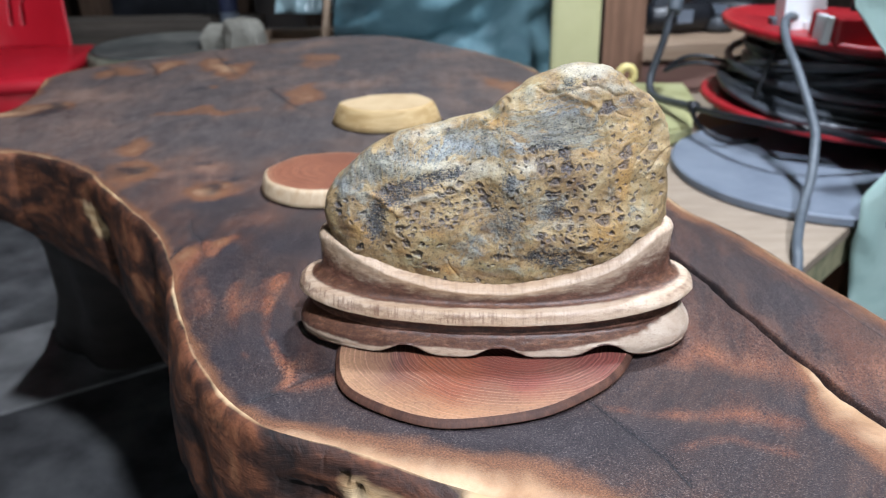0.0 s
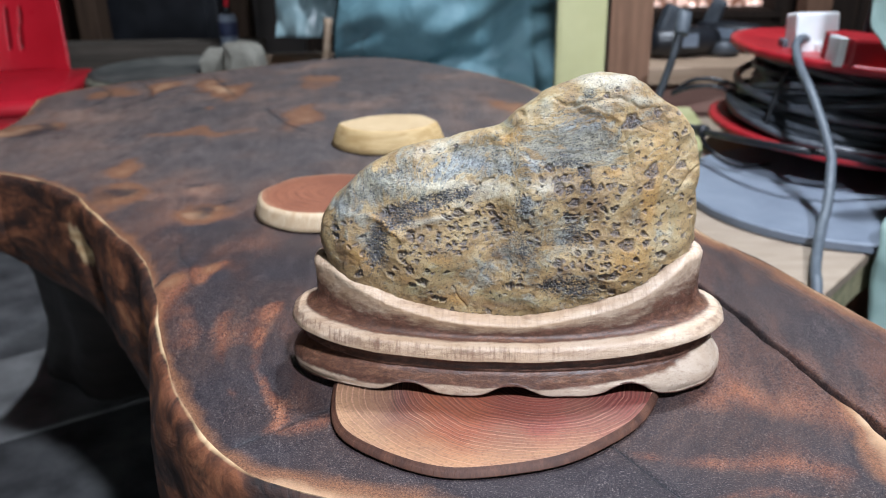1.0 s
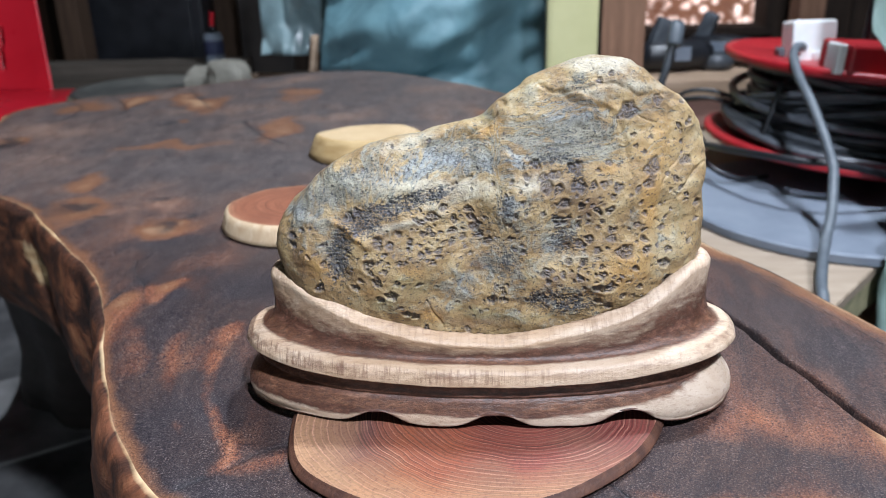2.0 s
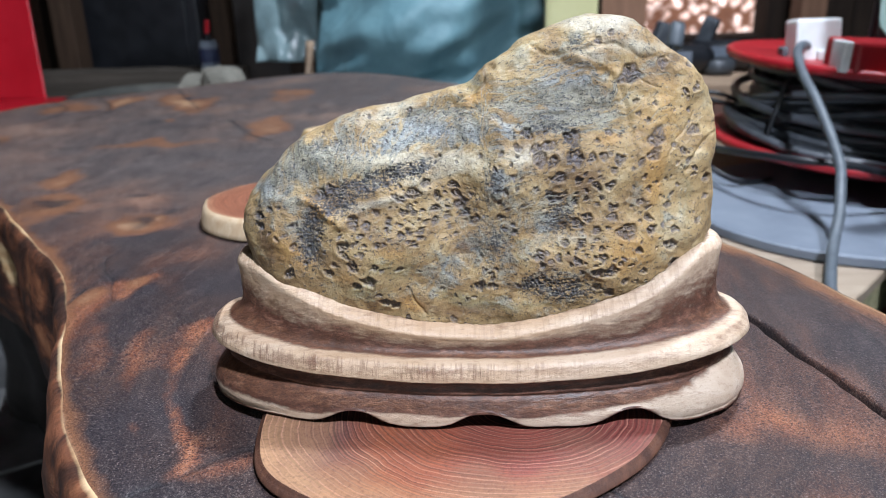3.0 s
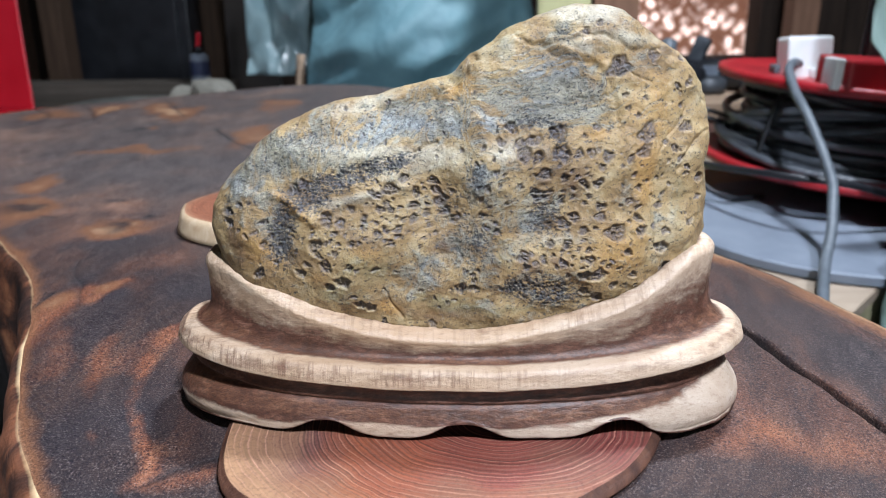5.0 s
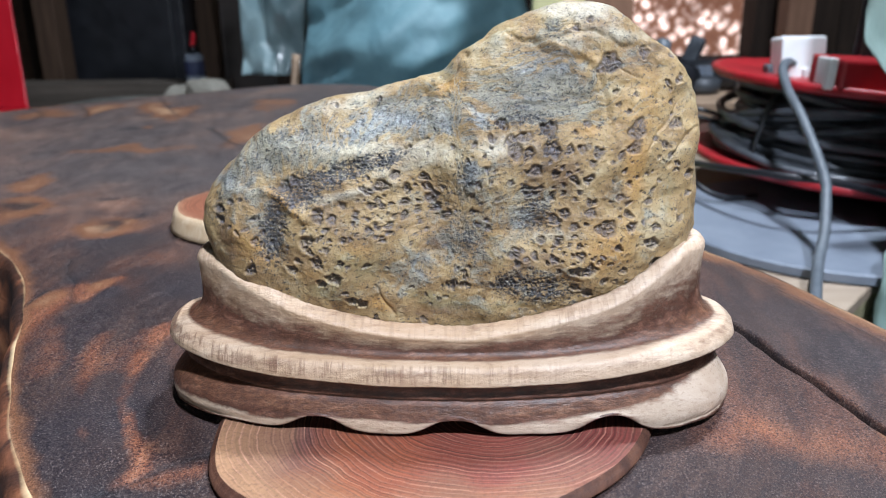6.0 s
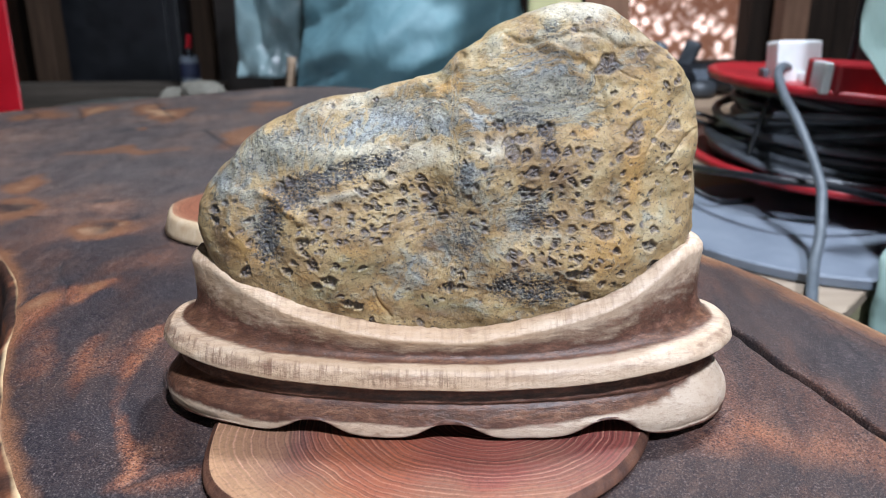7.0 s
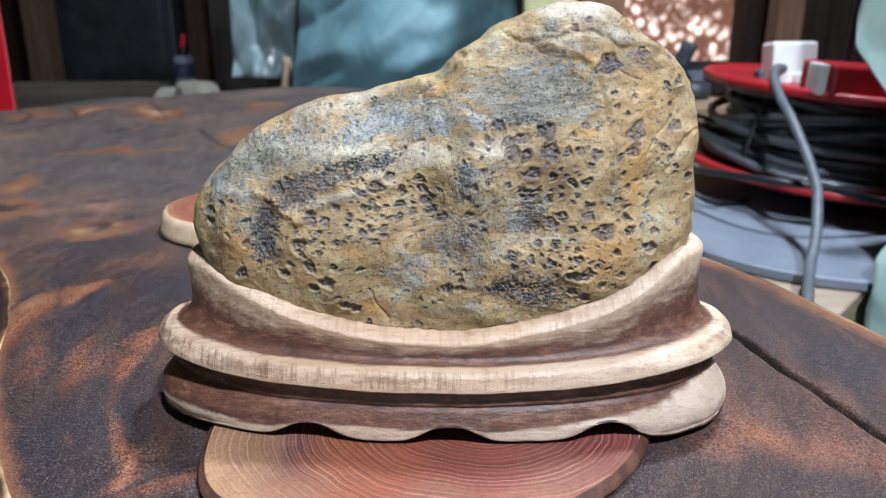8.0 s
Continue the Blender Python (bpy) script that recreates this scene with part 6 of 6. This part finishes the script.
def big_tarp(u, v, x, z):
    y = 1.60 - 0.10 * np.sin(np.pi * u) + 0.18 * v + 0.10 * folds(x + 0.9 * z, z - 0.6 * x, (0.42, 0.15, 1), 5) + 0.010 * folds(x - 0.6 * z, z + 0.4 * x, (0.20, 0.08, 1), 9)
    return y, x + 0.20 * (u - 0.5) * np.clip(1 - v * 1.3, 0, 1) + 0.03 * (0.5 - v)


draped("tarpaulin", -0.205, 0.19, 0.0, 0.95, big_tarp, TARP, "crumpled translucent teal tarpaulin thrown over a heap", "tarpaulin")


def side_tarp(u, v, x, z):
    y = 0.80 + 0.09 * soft_step(z, 0.44, 0.58) + 0.03 * folds(x + 0.4 * z, z, (0.10, 0.2, 1), 15) + 0.16 * u
    hem = np.interp(z, (0.0, 0.30, 0.36, 0.412, 0.45, 0.50, 0.545, 0.575, 0.593, 0.636, 0.70, 0.80), (0.452, 0.447, 0.437, 0.436, 0.464, 0.476, 0.474, 0.454, 0.438, 0.436, 0.454, 0.465))
    return y, x + (hem - 0.422) * (1 - u)


draped("cover", 0.422, 0.95, 0.0, 0.80, side_tarp, TARP_PALE, "pale green plastic cover draped to the floor", "cover", 90, 120)


def post(name, size, at, material, label, turn=0, bevel=0.003):
    ob = part(name, box(size, (0, 0, size[2] / 2), bevel, (0, 0, turn)), material)
    ob.location = at
    return tagged(ob, label, name.replace("_", " "))


post("painted_board", (0.088, 0.022, 1.5), (0.226, 1.5, 0), YELLOW_PAINT, "upright board painted pale yellow", 0, 0.009)
post("timber_post", (0.075, 0.075, 2.68), (0.318, 1.56, 0), BROWN, "brown planed timber post")
post("timber_post", (0.085, 0.09, 2.68), (1.235, 2.95, 0), BROWN, "brown planed timber post")
post("timber_post", (0.060, 0.08, 2.68), (-1.025, 2.42, 0), DARK_POST, "weathered brown timber post")
post("timber_post", (0.09, 0.08, 2.68), (-1.20, 2.5, 0), DARK_POST, "weathered brown timber post")
post("timber_post", (0.07, 0.08, 2.68), (-0.67, 2.72, 0), DARK_POST, "weathered brown timber post")

# planks stacked behind the reel
stack = [((0.34, 0.24, 0.034), (0.52, 1.72, 0.410), PINE, 3, "pale sawn plank in a stack"),
         ((0.36, 0.26, 0.058), (0.53, 1.74, 0.362), PINKISH, -2, "reddish sawn plank in a stack"),
         ((0.40, 0.28, 0.330), (0.54, 1.76, 0.0), PINKISH, 0, "reddish wooden crate under the planks"),
         ((0.09, 0.06, 0.050), (0.50, 1.50, 0.330), PINE, 15, "small offcut of pale wood")]
for size, at, material, turn, label in stack[:3]:
    ob = part("plank" if size[2] < 0.2 else "crate", box(size, (0, 0, size[2] / 2), 0.004, (0, 0, turn)), material)
    ob.location = (at[0], at[1], at[2] if size[2] > 0.2 else at[2] - size[2] / 2 + 0.0)
    tagged(ob, label, "plank" if size[2] < 0.2 else "crate")


def power_tool(at, turn):
    ob = thing("power_tool", at, "dark grey electric hand tool lying on the planks", "power tool")
    ob.rotation_euler = (0, 0, radians(turn))
    part("body", turned([(0.020, -0.07), (0.028, -0.06), (0.030, 0.0), (0.026, 0.05), (0.018, 0.07)], 24, (0, 0, 0.031), (0, 90, 0)), BLACK_METAL, ob, "", True)
    part("handle", box((0.03, 0.026, 0.055), (-0.035, 0, 0.075), 0.007, (0, 20, 0)), RUBBER, ob)
    part("label_plate", box((0.032, 0.003, 0.026), (0.0, -0.031, 0.036), 0.001), GREY_BOARD, ob, "blue-grey label plate")
    part("head", turned([(0.030, 0), (0.034, 0.006), (0.034, 0.024), (0.02, 0.03)], 24, (0.085, 0, 0.002)), TUBE_STEEL, ob, "", True)


power_tool((0.46, 1.70, 0.428), 10)
power_tool((0.57, 1.76, 0.428), -35)

# ---- the far side of the workshop ----


def chair():
    ob = thing("plastic_chair", (-1.050, 1.84, 0.0), "glossy red plastic chair with three slots in its back", "chair")
    ob.rotation_euler = (0, 0, radians(8))
    part("seat", box((0.40, 0.38, 0.035), (0.0, 0, 0.345), 0.014), RED_PLASTIC, ob, "", True)
    part("apron", box((0.38, 0.36, 0.07), (0, 0, 0.300), 0.012), RED_PLASTIC, ob, "", True)
    bm = bmesh.new()
    # back with three open slots
    n, m = 49, 40
    grid = {}
    for i in range(n):
        for j in range(m):
            u, v = i / (n - 1), j / (m - 1)
            w = 0.140 - 0.030 * v
            xx = (u - 0.5) * 2 * w
            yy = 0.175 + 0.10 * v + 0.03 * (1 - (2 * u - 1) ** 2)
            zz = 0.355 + 0.42 * v - 0.05 * v * (2 * u - 1) ** 4
            grid[i, j] = bm.verts.new((xx, yy, zz))
    for i in range(n - 1):
        for j in range(m - 1):
            slot = 5 <= j <= 13 and i in (17 - (j > 9), 23, 28 + (j > 9))
            if not slot:
                bm.faces.new((grid[i, j], grid[i + 1, j], grid[i + 1, j + 1], grid[i, j + 1]))
    back = part("backrest", bm, RED_PLASTIC, ob, "curved back with three narrow slots", True)
    sol = back.modifiers.new("thick", "SOLIDIFY")
    sol.thickness = 0.004
    for x, y in ((-0.17, -0.16), (0.17, -0.16), (-0.17, 0.16), (0.17, 0.16)):
        part("leg", box((0.036, 0.036, 0.29), (x * 1.03, y * 1.03, 0.145), 0.006), RED_PLASTIC, ob)


chair()


def work_platform():
    ob = thing("low_platform", (-0.4, 2.1, 0), "low platform of old grey planks", "platform")
    for k in range(5):
        part("plank", box((1.5, 0.135, 0.03), (0.0, -0.28 + 0.14 * k, 0.315), 0.004), GREY_TIMBER, ob)
    for x in (-0.68, 0.0, 0.68):
        part("leg", box((0.06, 0.55, 0.30), (x, 0, 0.15), 0.004), GREY_TIMBER, ob)


work_platform()
stump = thing("stump_slice", (-0.665, 1.93, 0.3305), "weathered grey round of tree trunk", "tree slice")
part("side", turned([(0.165, 0), (0.175, 0.01), (0.178, 0.03), (0.170, 0.045)], 48), STUMP_SIDE, stump, "", True)
part("top", turned([(0.168, 0.044), (0.166, 0.050), (0.150, 0.052), (0.145, 0.047), (0.02, 0.046)], 48), STUMP_TOP, stump, "", True)
beam = part("beam", box((0.62, 0.07, 0.075), (0, 0, 0.0375), 0.005), GREY_TIMBER)
beam.location = (-0.80, 2.18, 0.3305)
tagged(beam, "squared grey-brown timber beam", "beam")
cab = thing("cabinet", (-0.885, 2.72, 0), "dark blue-black cabinet with a plain door", "cabinet")
part("body", box((0.36, 0.34, 1.2), (0, 0, 0.66), 0.006), BLACK_METAL, cab)
part("door", box((0.30, 0.012, 1.1), (0, -0.177, 0.68), 0.004), BLACK_METAL, cab, "slightly bluish door")
for x in (-0.14, 0.14):
    part("foot", box((0.04, 0.25, 0.06), (x, 0, 0.03), 0.003), BLACK_METAL, cab)

can = thing("spray_can", (-0.56, 2.12, 0.3305), "small white can with a dark label and red nozzle tube", "can")
part("body", turned([(0.021, 0), (0.023, 0.003), (0.023, 0.135), (0.019, 0.146)], 28), GREY_BOARD, can, "", True)
part("label", turned([(0.0234, 0.095), (0.0236, 0.096), (0.0236, 0.128), (0.0234, 0.129)], 28), plain("navy", (0.015, 0.02, 0.05), (0.03, 0.04, 0.09), 30), can, "dark blue label", True)
part("nozzle", turned([(0.010, 0.145), (0.010, 0.160), (0.006, 0.164)], 20), BLACK_METAL, can, "", True)
part("tube", pipe([(0, 0, 0.16), (0.002, 0, 0.175), (0.005, 0, 0.195)], 0.006, 10, 4), RED_PLASTIC, can, "red tube", True)


def lump(name, at, size, material, label, category, seed):
    bm = bmesh.new()
    bmesh.ops.create_icosphere(bm, subdivisions=3, radius=1.0)
    co = np.array([v.co[:] for v in bm.verts])
    d = 1 + 0.16 * layers(co, 0.7, 3, seed) + 0.10 * (1 - np.abs(layers(co, 0.5, 2, seed + 3)))
    co = np.sign(co) * np.abs(co) ** 0.5 * (0.55 + 0.45 * d[:, None] ** 2)
    for v, c in zip(bm.verts, co):
        v.co = (c[0] * size[0], c[1] * size[1], max(c[2], -0.9) * size[2] + 0.9 * size[2])
    ob = part(name, bm, material, None, "", False)
    ob.location = at
    return tagged(ob, label, category)


lump("cloth_bag", (-0.462, 1.86, 0.331), (0.040, 0.035, 0.060), BAG_CLOTH, "crumpled beige cloth bag on the platform", "bag", 3)
lump("cloth_bag", (-0.532, 1.90, 0.331), (0.034, 0.030, 0.050), BAG_CLOTH, "crumpled beige bag, slumped", "bag", 7)
lump("plastic_wrap", (-0.405, 1.84, 0.331), (0.036, 0.03, 0.018), BLUE_FILM, "crumpled blue and white plastic wrap", "wrap", 9)
tray = thing("wooden_tray", (-0.39, 2.05, 0.3305), "shallow pale wooden tray", "tray")
part("bottom", box((0.20, 0.14, 0.008), (0, 0, 0.004), 0.001), PINE, tray)
for size, at in (((0.20, 0.012, 0.045), (0, -0.070, 0.024)), ((0.20, 0.012, 0.045), (0, 0.070, 0.024)), ((0.012, 0.126, 0.045), (-0.095, 0, 0.024)), ((0.012, 0.126, 0.045), (0.095, 0, 0.024))):
    part("side", box(size, at, 0.002), PINE, tray)


def film_bag(u, v, x, z):
    y = 1.86 + 0.05 * folds(x, z, (0.08, 0.2, 1), 25) + 0.04 * v
    return y, x + 0.01 * np.sin(7 * v)


draped("plastic_bag", -0.395, -0.200, 0.45, 1.1, film_bag, FILM, "hanging bag of clear wrinkled plastic", "plastic bag", 60, 90)
post("dark_board", (0.14, 0.03, 1.6), (-0.50, 2.45, 0), BLACK_WOOD, "dark upright board in shade")
stick = part("stick", pipe([(-0.29, 1.80, 0.331), (-0.27, 1.81, 0.42), (-0.262, 1.82, 0.50)], 0.009, 10, 4), PINE, None, "", True)
tagged(stick, "short pale stick leaning on the heap", "stick")
